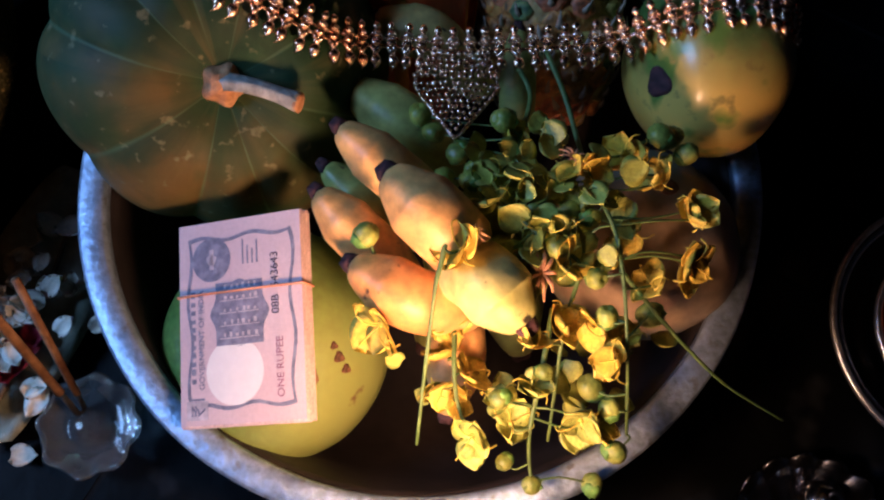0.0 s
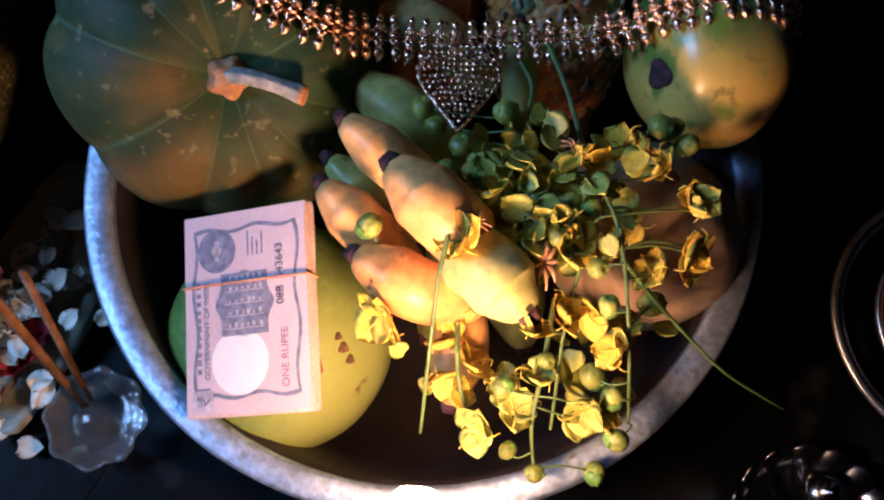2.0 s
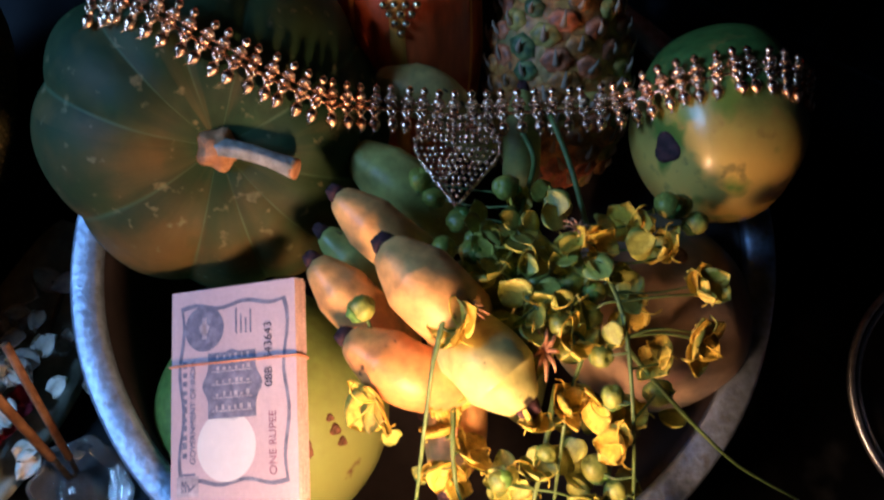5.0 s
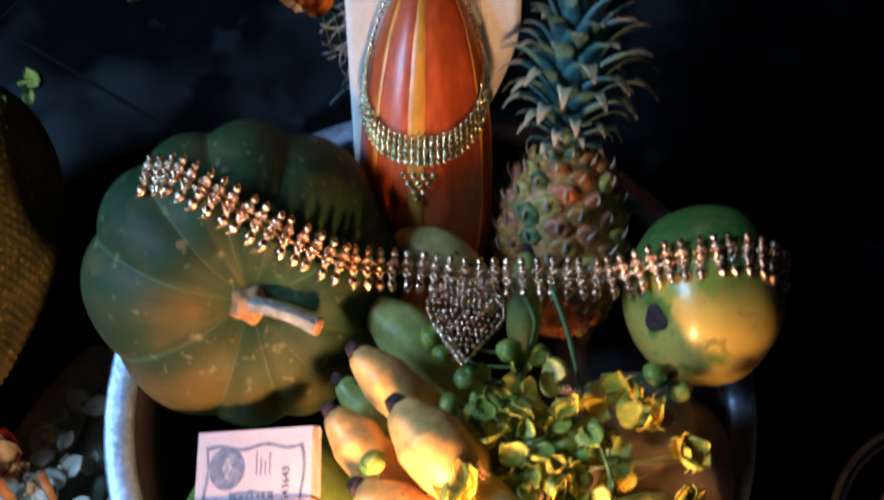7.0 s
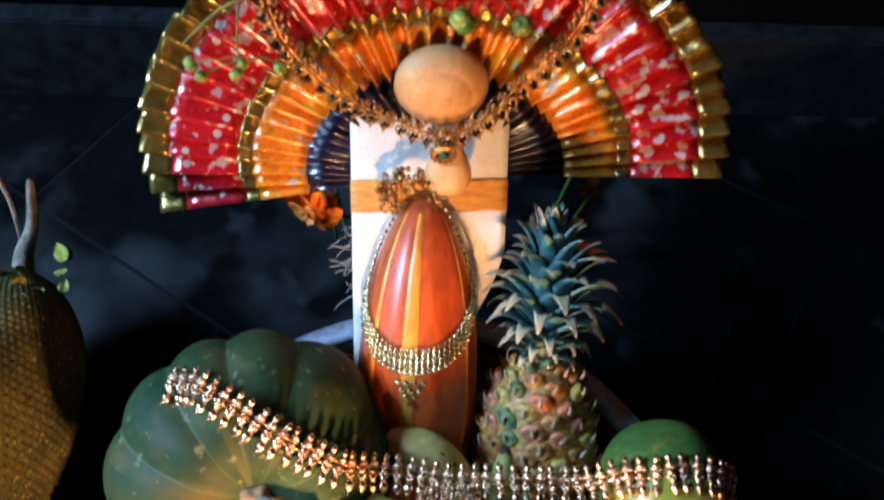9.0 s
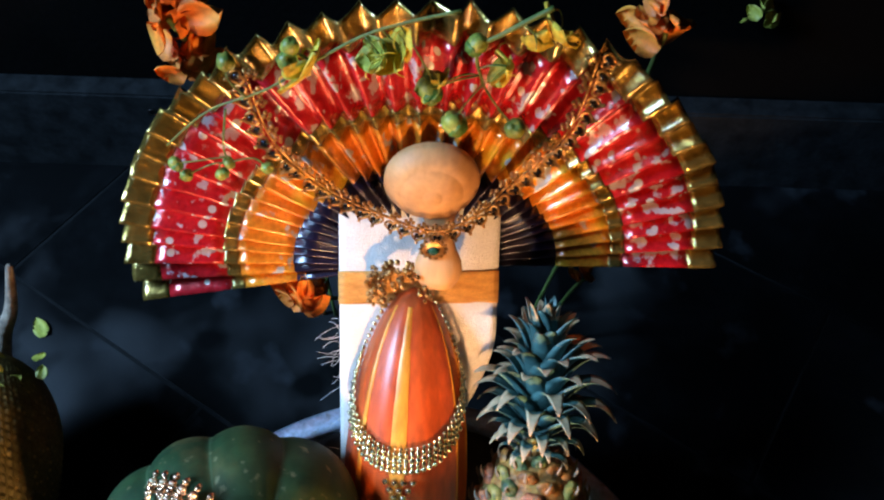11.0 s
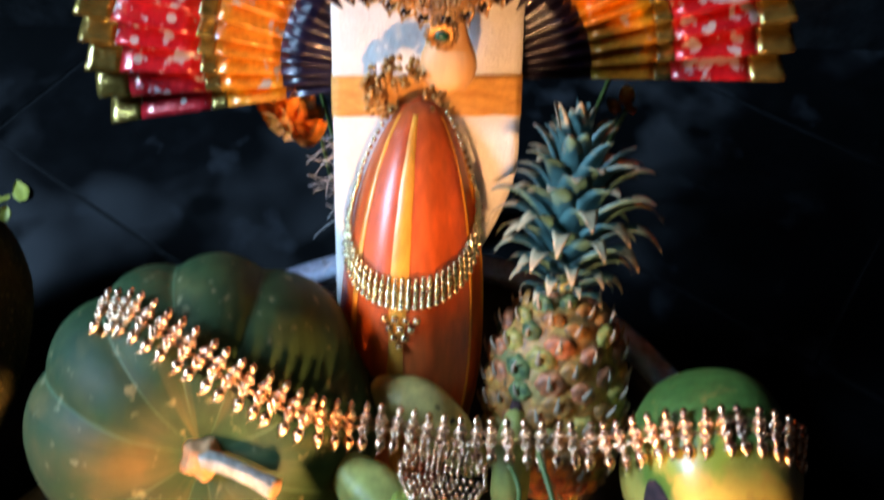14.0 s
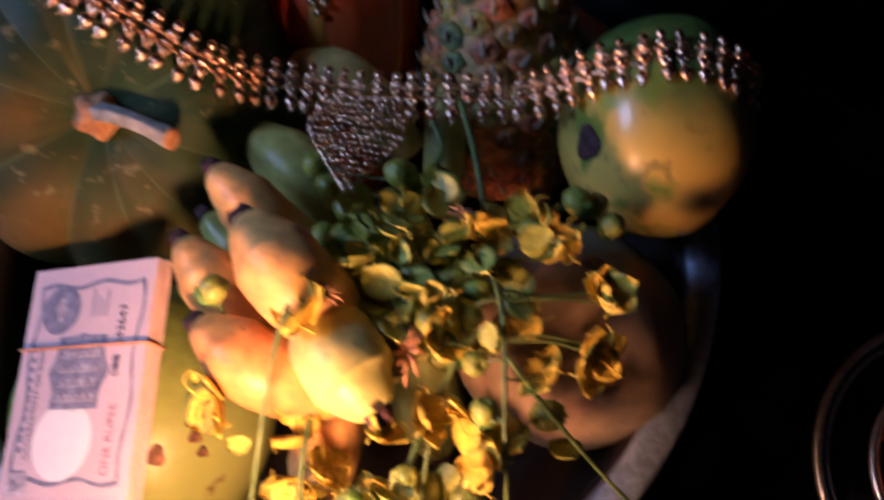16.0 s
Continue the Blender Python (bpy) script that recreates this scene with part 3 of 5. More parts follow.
mango = thing("mango", (0.1298, 0.2295, 0.1385), "large round mango, green above and ripe yellow below", "mango")
dent = Vector((-0.72, -0.50, 0.42))
part("mango_body", fruit(0.0405, 0.0475, 0.0435, 0.05, 4.0, dents=((dent, 0.3, 0.10),)), MANGO, mango)
part("stem_scar", lathe([(0, -0.002), (0.0066, -0.002), (0.0072, 0.0004), (0.0050, 0.0012), (0.0022, 0.0014), (0, 0.0016)], 18,
     lambda p, a: p * (1 + 0.15 * math.sin(3 * a))), TIP, mango, "black sunken stem scar", m=frame_to(dent, Vector((dent.x * 0.0405, dent.y * 0.0475, dent.z * 0.0435)) * 0.945))

# ---- pale green melon with a bundle of notes on it ----
melon = thing("green_mango", (-0.081, 0.091, 0.072), "smooth pale green and yellow fruit with brown specks", "fruit")
part("fruit_body", fruit(0.058, 0.061, 0.050, 0.05, 7.0), MELON, melon)
for d, s in (((0.45, -0.35, 0.82), 0.0042), ((0.66, -0.18, 0.72), 0.0026), ((0.72, -0.26, 0.64), 0.0022), ((0.62, -0.1, 0.78), 0.0018)):
    d = Vector(d).normalized()
    at = Vector((d.x * 0.058, d.y * 0.061, d.z * 0.050)) * 1.0
    part("brown_scar", lathe([(0, 0.0004), (s * 0.45, 0.0004), (s * 0.6, 0.0008), (s, 0.0003), (s * 1.05, -0.002), (0, -0.002)], 14, lambda p, a: p * (1 + 0.2 * math.sin(3 * a))), SCAR, melon, m=frame_to(d, at))

nx = Vector((-0.0105, 0.0905, 0.010)).normalized()
ny = Vector((-0.0615, -0.0035, -0.022))
ny = (ny - nx * ny.dot(nx)).normalized()
nz = nx.cross(ny)
NOTE = Matrix((nx, ny, nz)).transposed().to_4x4()
NOTE.translation = (-0.086, 0.0915, 0.1315)
NL, NW, NT = 0.094, 0.0655, 0.0075
rupees = thing("bundle_of_notes", (0, 0, 0), "bundle of pink one-rupee notes held by a rubber band", "banknotes")
rupees.matrix_world = NOTE
for i in range(15):
    bm = bmesh.new()
    dx, dy = random.uniform(-0.0008, 0.0008), random.uniform(-0.0007, 0.0007)
    h = NT / 15
    slab(bm, NL + random.uniform(-0.0003, 0.0006), NW + random.uniform(-0.0003, 0.0005), h * 0.8, Matrix.Translation((dx, dy, -h * (i + 0.5))) @ Matrix.Rotation(random.uniform(-0.006, 0.006), 4, "Z"))
    part("note", bm, PAPER if i == 0 else PAPER_EDGE, rupees, smooth=False)
ink_z = -NT / 15 * 0.1 + 0.00012


def ink(name, bm, material, label=""):
    return part(name, bm, material, rupees, label, smooth=False)


def flat(bm, pts, z, h=0.00008):
    vs = [bm.verts.new((x, y, z)) for x, y in pts]
    f = bm.faces.new(vs)
    ext = bmesh.ops.extrude_face_region(bm, geom=[f])
    for v in ext["geom"]:
        if isinstance(v, bmesh.types.BMVert):
            v.co.z += h
    return bm


def disc_pts(x, y, r, n=28, wob=0.0):
    return [(x + r * (1 + wob * math.cos(8 * k * TAU / n)) * math.cos(k * TAU / n), y + r * (1 + wob * math.cos(8 * k * TAU / n)) * math.sin(k * TAU / n)) for k in range(n)]


def rect(x0, y0, x1, y1):
    return [(x0, y0), (x1, y0), (x1, y1), (x0, y1)]


def mm(x, y):
    """From millimetres off the note's lower corner to its own axes."""
    return (x / 97 - 0.5) * NL, (y / 63 - 0.5) * NW


bm = bmesh.new()
ring = []
for k in range(60):
    s = k / 60 * 4
    e, u = int(s), s - int(s)
    w = 1.2 * math.sin(u * math.pi * 4)
    ring.append([mm(8 + 82 * u, 4.5 + w), mm(90 - w, 5 + 53 * u), mm(90 - 82 * u, 58.5 - w), mm(8 + w, 58 - 53 * u)][e])
inner_ring = [(x * 0.955, y * 0.94) for x, y in ring]
va = [bm.verts.new((x, y, ink_z)) for x, y in ring]
vb = [bm.verts.new((x, y, ink_z)) for x, y in inner_ring]
for k in range(60):
    bm.faces.new((va[k], va[(k + 1) % 60], vb[(k + 1) % 60], vb[k]))
ink("border", bm, INK_BLUE, "blue wavy printed border")
bm = bmesh.new()
flat(bm, disc_pts(*mm(79, 46), 0.0105), ink_z)
ink("coin_print", bm, INK_BLUE, "round blue coin vignette")
bm = bmesh.new()
flat(bm, disc_pts(*mm(79, 46), 0.003, 5), ink_z + 0.0001)
flat(bm, rect(*mm(74, 44.8), *mm(84, 47)), ink_z + 0.0001)
ink("coin_relief", bm, INK_PALE)
bm = bmesh.new()
flat(bm, disc_pts(*mm(52, 32), 0.0150, 40, 0.05), ink_z)
flat(bm, rect(*mm(37, 20), *mm(67, 44)), ink_z + 0.00009)
ink("ornament", bm, INK_BLUE, "blue guilloche panel")
bm = bmesh.new()
for column in (40.0, 46.0, 52.0, 58.0, 63.0):
    flat(bm, rect(*mm(column, 22), *mm(column + 0.5, 42)), ink_z + 0.0002)
    for k in range(6):
        y = 23 + 3.1 * k + random.uniform(-0.5, 0.5)
        flat(bm, rect(*mm(column + 0.9, y), *mm(column + random.uniform(2.0, 3.4), y + random.uniform(0.8, 1.6))), ink_z + 0.0002)
ink("ornament_script", bm, INK_PALE)
bm = bmesh.new()
flat(bm, disc_pts(*mm(24.5, 35), 0.0152, 40), ink_z)
ink("watermark_window", bm, PAPER_WHITE, "white round watermark window")
for k in range(4):
    bm = bmesh.new()
    flat(bm, rect(*mm(75, 22 + 2.4 * k), *mm(75 + (11, 7, 9, 12)[k], 22.8 + 2.4 * k)), ink_z)
    ink("script_bar", bm, INK_BLUE)
for k in range(11):
    bm = bmesh.new()
    x = 20 + 4.1 * k
    flat(bm, rect(*mm(x, 54.9), *mm(x + random.uniform(1.8, 3.3), 57.2)), ink_z + 0.00003)
    ink("script_bar", bm, INK_BLUE)
bm = bmesh.new()
flat(bm, rect(*mm(3, 49), *mm(12, 60)), ink_z - 0.00004)
ink("tint_band", bm, INK_PALE, "faint violet tint patch")


def writing(text, x, y, size, material, name="lettering"):
    cu = bpy.data.curves.new("text", "FONT")
    cu.body, cu.size, cu.extrude = text, size, 0.00005
    tmp = bpy.data.objects.new("text", cu)
    scene.collection.objects.link(tmp)
    me = bpy.data.meshes.new_from_object(tmp.evaluated_get(bpy.context.evaluated_depsgraph_get()))
    bpy.data.objects.remove(tmp)
    me.materials.clear()
    me.materials.append(material)
    px, py = mm(x, y)
    return part(name, me, material, rupees, m=Matrix.Translation((px, py, ink_z + 0.00016)))


writing("GOVERNMENT OF INDIA", 17, 50.5, 0.0041, INK_BLUE)
writing("ONE RUPEE", 11, 10.5, 0.0052, INK_RED)
writing("08B  543643", 49.5, 12, 0.0056, INK_DARK)
writing("\u20b91", 4.5, 50.5, 0.010, INK_BLUE)
loop = []
for k in range(40):
    a = TAU * k / 40
    loop.append((0.013 + 0.0006 * math.sin(a), (NW / 2 + 0.0009) * max(-1, min(1, 1.25 * math.cos(a))), -NT / 2 + (NT / 2 + 0.0012) * max(-1, min(1, 1.6 * math.sin(a)))))
part("rubber_band", tube(loop + [loop[0]], 0.0006, 6), RUBBER, rupees, "thin orange rubber band")

# ---- tan melon under the flowers ----
tan = thing("tan_melon", (0.104, 0.146, 0.098), "tan-brown round melon lying under yellow flowers", "melon")
part("melon_body", fruit(0.050, 0.0475, 0.046, 0.06, 11.0, dents=(((0.1, 0.35, 0.9), 0.22, 0.06),)), TAN, tan)
td = Vector((0.1, 0.35, 0.9)).normalized()
part("stem_scar", lathe([(0, -0.001), (0.0045, -0.001), (0.005, 0.0008), (0.003, 0.0006), (0, 0.0002)], 14), SCAR, tan, "brown stem scar", m=frame_to(td, Vector((td.x * 0.050, td.y * 0.0475, td.z * 0.046)) * 0.95))


# ---- bananas ----
def banana(parent, tip, root, thick, sag, material):
    tip, root = Vector(tip), Vector(root)
    mid = (tip + root) / 2 + Vector(sag)
    line = curve([tip, tip.lerp(mid, 0.55), mid, mid.lerp(root, 0.5), root], 6)
    body = part("banana", tube(line, lambda t: thick * (0.26 + 0.74 * min(1, (t / 0.28)) ** 0.72) * (1 - 0.45 * max(0, t - 0.7) / 0.3), 20, facets=0.035), material, parent)
    d = (line[0] - line[2]).normalized()
    part("tip", lathe([(0, -0.003), (thick * 0.36, -0.003), (thick * 0.30, 0.0015), (thick * 0.20, 0.004), (0, 0.0045)], 12, lambda p, a: p * (1 + 0.15 * math.sin(3 * a))), TIP, body, "dry dark tip", m=frame_to(d, line[0]))
    return body


bunch = thing("banana_bunch", (0, 0, 0), "bunch of small ripe speckled bananas lying in the bowl", "bananas")
banana(bunch, (-0.019, 0.147, 0.180), (0.022, 0.118, 0.150), 0.0155, (0.003, -0.006, 0.012), BANANA)
banana(bunch, (-0.044, 0.176, 0.160), (0.004, 0.150, 0.125), 0.0125, (0, -0.004, 0.010), BANANA)
banana(bunch, (-0.053, 0.148, 0.150), (-0.010, 0.118, 0.120), 0.0125, (0, -0.004, 0.009), BANANA)
banana(bunch, (-0.034, 0.113, 0.157), (0.020, 0.098, 0.135), 0.0140, (0, -0.006, 0.010), BANANA)
banana(bunch, (0.041, 0.086, 0.172), (0.005, 0.125, 0.140), 0.0155, (0.002, -0.002, 0.016), BANANA_HALF)
banana(bunch, (-0.046, 0.212, 0.132), (0.010, 0.172, 0.110), 0.0145, (0.002, 0, 0.010), BANANA_GREEN)
banana(bunch, (-0.054, 0.168, 0.132), (-0.012, 0.140, 0.100), 0.0110, (0, 0, 0.006), BANANA_GREEN)
banana(bunch, (-0.036, 0.252, 0.130), (0.022, 0.228, 0.100), 0.0135, (0, 0.004, 0.012), BANANA_HALF)
banana(bunch, (0.010, 0.056, 0.106), (0.012, 0.112, 0.110), 0.0135, (0.003, 0, 0.010), BANANA)
banana(bunch, (0.038, 0.252, 0.124), (0.040, 0.200, 0.090), 0.0095, (0, 0, 0.006), BANANA_GREEN)
banana(bunch, (-0.005, 0.100, 0.030), (0.020, 0.160, 0.035), 0.016, (0, 0, 0.0), BANANA_GREEN)
banana(bunch, (0.050, 0.100, 0.030), (0.030, 0.160, 0.085), 0.018, (0, 0, 0.0), BANANA_GREEN)
part("crown", fruit(0.026, 0.028, 0.040, 0.15, 3.0), BANANA_GREEN, bunch, "thick green banana crown", m=Matrix.Translation((0.020, 0.140, 0.100)))

# ---- golden cucumber ----
c_top, c_base = Vector((-0.0285, 0.386, 0.201)), Vector((-0.0185, 0.214, 0.040))
c_axis = (c_top - c_base).normalized()
c_len = (c_top - c_base).length
cuc = thing("golden_cucumber", c_base, "tall orange striped cucumber leaning on white cloth, wearing a gold necklace", "cucumber")
c_turn = frame_to(c_axis, up=(0, -0.7, 0.7))


def c_radius(u):
    return 0.0388 * (math.sin(math.pi * min(0.5, 0.03 + u * 1.06)) ** 0.75 if u < 0.45 else max(0.0, 1 - ((u - 0.42) / 0.585) ** 2.3) ** 0.62)


ROWS = 46
part("cucumber_body", lathe([(c_radius(i / ROWS) if 0 < i < ROWS else 0.0, c_len * i / ROWS) for i in range(ROWS + 1)], 60,
     lambda p, a: Vector((p.x * (1 + 0.012 * math.cos(10 * a)), p.y * (1 + 0.012 * math.cos(10 * a)), p.z))), CUCUMBER, cuc, m=c_turn)
for side, width in ((0.05, 0.105), (0.74, 0.055), (-1.05, 0.030), (1.7, 0.10), (2.5, 0.10), (-1.5, 0.06), (-2.4, 0.10)):
    a0 = math.pi / 2 - side
    bm = bmesh.new()
    prev = None
    for i in range(2, 45):
        u = i / ROWS
        half = width * (1 + 0.3 * noise.noise(Vector((9 * u, 7 * side, 0))) + 0.12 * random.random())
        row = [bm.verts.new(((c_radius(u) * 1.012 + e) * math.cos(a0 + s), (c_radius(u) * 1.012 + e) * math.sin(a0 + s), c_len * u)) for s, e in ((-half, -0.0004), (-half * 0.5, 0.00035), (half * 0.5, 0.00035), (half, -0.0004))]
        if prev:
            for q in range(3):
                bm.faces.new((prev[q], prev[q + 1], row[q + 1], row[q]))
        prev = row
    part("stripe", bm, STRIPE, cuc, m=c_turn)


# ---- gold beads ----
def bead_mesh(r, sub=1):
    bm = bmesh.new()
    ball(bm, (0, 0, 0), r, sub)
    me = finish(bm)
    return me


def on_cucumber(u, a, out=0.001):
    """A place on the cucumber's skin: u from base to top, a = 0 in front, positive to the east."""
    r = c_radius(u) + out
    m = c_turn.to_3x3()
    return c_base + m @ Vector((r * math.sin(a) * -1, r * math.cos(a), c_len * u)), (m @ Vector((-math.sin(a), math.cos(a), 0))).normalized()


cn = thing("gold_necklace", (0, 0, 0), "gold bead necklace hung round the striped cucumber", "necklace", "gold necklaces")
bm = bmesh.new()
ball(bm, (0, 0.0002, 0.0004), (0.0017, 0.0027, 0.0018), 1)
ball(bm, (0, -0.0033, 0.0008), (0.0020, 0.0021, 0.0019), 1)
ball(bm, (0, 0.0036, 0.0003), 0.0015, 1)
drop_mesh = finish(bm)
drop_mesh.materials.append(GOLD_PALE)
small = bead_mesh(0.0017)
small.materials.append(GOLD_PALE)
flip = 1 if on_cucumber(0.5, 1.0)[0].x > on_cucumber(0.5, -1.0)[0].x else -1
N = 35
for k in range(N):
    s = -1 + 2 * k / (N - 1)
    a = s * 1.5 * flip
    u = 0.598 + 0.20 * abs(s) ** 2.3
    for row, du in enumerate((0.004, -0.024)):
        p, nrm = on_cucumber(u + du, a, 0.0016)
        p2, _ = on_cucumber(u + du + 0.02, a, 0.0016)
        z = nrm
        y = (p2 - p).normalized()
        x = y.cross(z).normalized()
        z = x.cross(y)
        m = Matrix((x, y, z)).transposed().to_4x4()
        m.translation = p
        part("drop_bead", drop_mesh, GOLD_PALE, cn, m=m)
for side in (-1, 1):
    for k in range(12):
        u = 0.80 + 0.180 * k / 11
        p, _ = on_cucumber(u, side * flip * (1.40 - 0.10 * (k / 11)), 0.0026)
        part("bead", small, GOLD_PALE, cn, m=Matrix.Translation(p))
pendant_mesh = bead_mesh(0.0024)
pendant_mesh.materials.append(GOLD_PALE)
for r in range(4):
    for k in range(4 - r):
        p, _ = on_cucumber(0.532 - 0.019 * r, (k - (3 - r) / 2) * 0.135, 0.0022)
        part("pendant_bead", pendant_mesh, GOLD_PALE, cn, m=Matrix.Translation(p))
bm = bmesh.new()
for k in range(170):
    a = random.uniform(-2.4, 1.6)
    p = c_top + Vector((0.0, -0.007, 0.004)) + Vector((-0.006 + 0.018 * math.sin(a) + random.uniform(-0.004, 0.004), 0.004 + random.uniform(-0.012, 0.004), 0.004 + 0.012 * math.cos(a) + random.uniform(-0.004, 0.006)))
    ball(bm, p, random.uniform(0.0014, 0.0022), 1)
tagged(part("clasp", bm, GOLD_DARK, cn, "heaped antique gold beads"), kind="stuff")


# ---- pineapple ----
p_base, p_top = Vector((0.060, 0.236, 0.056)), Vector((0.056, 0.316, 0.148))
p_axis = (p_top - p_base).normalized()
p_len = (p_top - p_base).length
pine = thing("pineapple", p_base, "ripe orange-green pineapple with a blue-green leafy crown", "pineapple")
p_turn = frame_to(p_axis, up=(0, -0.7, 0.7))


def p_radius(u):
    return 0.0345 * max(0.0, 1 - abs(2 * u - 0.90) ** 2.3) ** 0.56 + 0.004


body = part("pineapple_body", lathe([(0.0, 0.0)] + [(p_radius(i / 20) - 0.0015, p_len * i / 20) for i in range(21)] + [(0.0, p_len)], 40), PINE, pine, m=p_turn)
bm = bmesh.new()
ringv = [[bm.verts.new((r * math.cos(TAU * k / 6), r * math.sin(TAU * k / 6) * 0.9, z)) for k in range(6)] for r, z in ((0.0062, -0.001), (0.0056, 0.0016), (0.0030, 0.0029), (0.0016, 0.0024))]
for a, b in zip(ringv, ringv[1:]):
    for k in range(6):
        bm.faces.new((a[k], a[(k + 1) % 6], b[(k + 1) % 6], b[k]))
bm.faces.new(ringv[-1])
eye = finish(bm)
eye.materials.append(PINE)
bm = bmesh.new()
tube([(0, -0.002, 0.001), (0, 0.000, 0.0035), (0, 0.003, 0.005), (0, 0.0055, 0.005)], lambda t: 0.0016 * (1 - t) + 0.0002, 5, bm)
bract = finish(bm)
bract.materials.append(BRACT)
eyes = []
for stuff_mat in (PINE, PINE_YELLOW, PINE_RED, PINE_GREEN):
    copy = eye.copy()
    copy.materials.clear()
    copy.materials.append(stuff_mat)
    eyes.append((copy, stuff_mat))
COUNT = 138
for i in range(COUNT):
    u = 0.04 + 0.95 * (i + 0.5) / COUNT
    a = i * 2.399963 + random.uniform(-0.10, 0.10)
    nrm = Vector((math.cos(a), math.sin(a), 0.25 * (u - 0.5)))
    grow = 1.16 * random.uniform(0.85, 1.12) * (0.70 + 0.30 * min(1, p_radius(u) / 0.034))
    m = p_turn @ frame_to(nrm, Vector((math.cos(a), math.sin(a), 0)) * (p_radius(u) - 0.0018) + Vector((0, 0, p_len * u)), (0, 0, 1)) @ Matrix.Rotation(random.uniform(-0.5, 0.5), 4, "Z") @ Matrix.Diagonal((grow * 1.12, grow, random.uniform(0.7, 1.3), 1))
    ripe = 0.9 * noise.noise(Vector((math.cos(a) * 1.6, math.sin(a) * 1.6, 3.0 * u))) + random.uniform(-0.3, 0.3)
    e_mesh, e_mat = eyes[3] if ripe < -0.30 else eyes[1] if ripe < -0.02 else eyes[0] if ripe < 0.28 else eyes[2]
    e = part("eye", e_mesh, e_mat, pine, m=m)
    part("bract", bract, BRACT, e, m=Matrix.Identity(4))


def long_leaf(length, width, curl, material, from_u=0.0, to_u=1.0, lift=0.0):
    """A keeled crown leaf along +y: broad at the foot, tapering to a point that curls outwards."""
    bm = bmesh.new()
    n = 12
    prev = None
    for i in range(n + 1):
        u = from_u + (to_u - from_u) * i / n
        w = width * 0.5 * (1 - u) ** 0.72 * (0.86 + 0.5 * u) + 0.0003
        y = length * (u - 0.22 * curl * u ** 4)
        z = -length * (0.34 * curl * u ** 3.2 - 0.10 * u)
        row = []
        for v, t in ((-1, 0.34), (-0.5, 0.10), (0, 0.0), (0.5, 0.10), (1, 0.34), (0.5, 0.0), (0, -0.12), (-0.5, 0.0)):
            row.append(bm.verts.new((w * v, y, z + w * t + lift)))
        if prev:
            for q in range(8):
                bm.faces.new((prev[q], prev[(q + 1) % 8], row[(q + 1) % 8], row[q]))
        else:
            bm.faces.new(row)
        prev = row
    bm.faces.new(prev)
    me = finish(bm)
    me.materials.append(material)
    return me


CURLS = (0.15, 0.5, 0.9, 1.35)
green_leaves = [long_leaf(0.046, 0.0200, d, PINE_LEAF) for d in CURLS]
tip_leaves = [long_leaf(0.0463, 0.0204, d, LEAF_TIP, 0.66, 1.0) for d in CURLS]
count = 92
for k in range(count):
    f = k / (count - 1)
    a = k * 2.399963
    tilt = radians(70 - 63 * f + random.uniform(-7, 7))
    nrm = Vector((math.cos(a) * math.sin(tilt), math.sin(a) * math.sin(tilt), math.cos(tilt)))
    d = 3 if f < 0.45 else 2 if f < 0.70 else 1 if f < 0.88 else 0
    at = Vector((math.cos(a), math.sin(a), 0)) * 0.010 * (1 - 0.75 * f) + Vector((0, 0, p_len - 0.006 + 0.066 * f))
    y = nrm
    x = Vector((math.sin(a), -math.cos(a), 0))
    z = x.cross(y)
    m = Matrix((x, y, z)).transposed().to_4x4()
    m.translation = at
    size = 1.16 * (0.52 + 0.48 * math.sin(math.pi * min(1, 0.12 + f * 0.62))) * random.uniform(0.88, 1.12) * (0.46 + 0.54 * min(1, f / 0.35)) * (1 - 0.30 * f * f)
    leaf = part("leaf", green_leaves[d], PINE_LEAF, pine, m=p_turn @ m @ Matrix.Diagonal((size * random.uniform(0.85, 1.1), size, size, 1)))
    # Most leaves get a tan end piece, the flame's warm light painted on.
    if f < 0.80 or k % 3 == 0:
        part("dry_tip", tip_leaves[d], LEAF_TIP, leaf, m=Matrix.Identity(4))

# ---- folded white cloth ----
cloth = thing("folded_cloth", (-0.030, 0.30, 0.10), "folded white cotton cloth with a gold border, leaning upright", "cloth")
ctl, cbl, ctr = Vector((-0.0785, 0.419, 0.243)), Vector((-0.066, 0.298, 0.105)), Vector((0.0185, 0.432, 0.243))
c_up = (ctl - cbl)
c_side = (ctr - ctl)
c_nrm = c_side.cross(c_up).normalized()


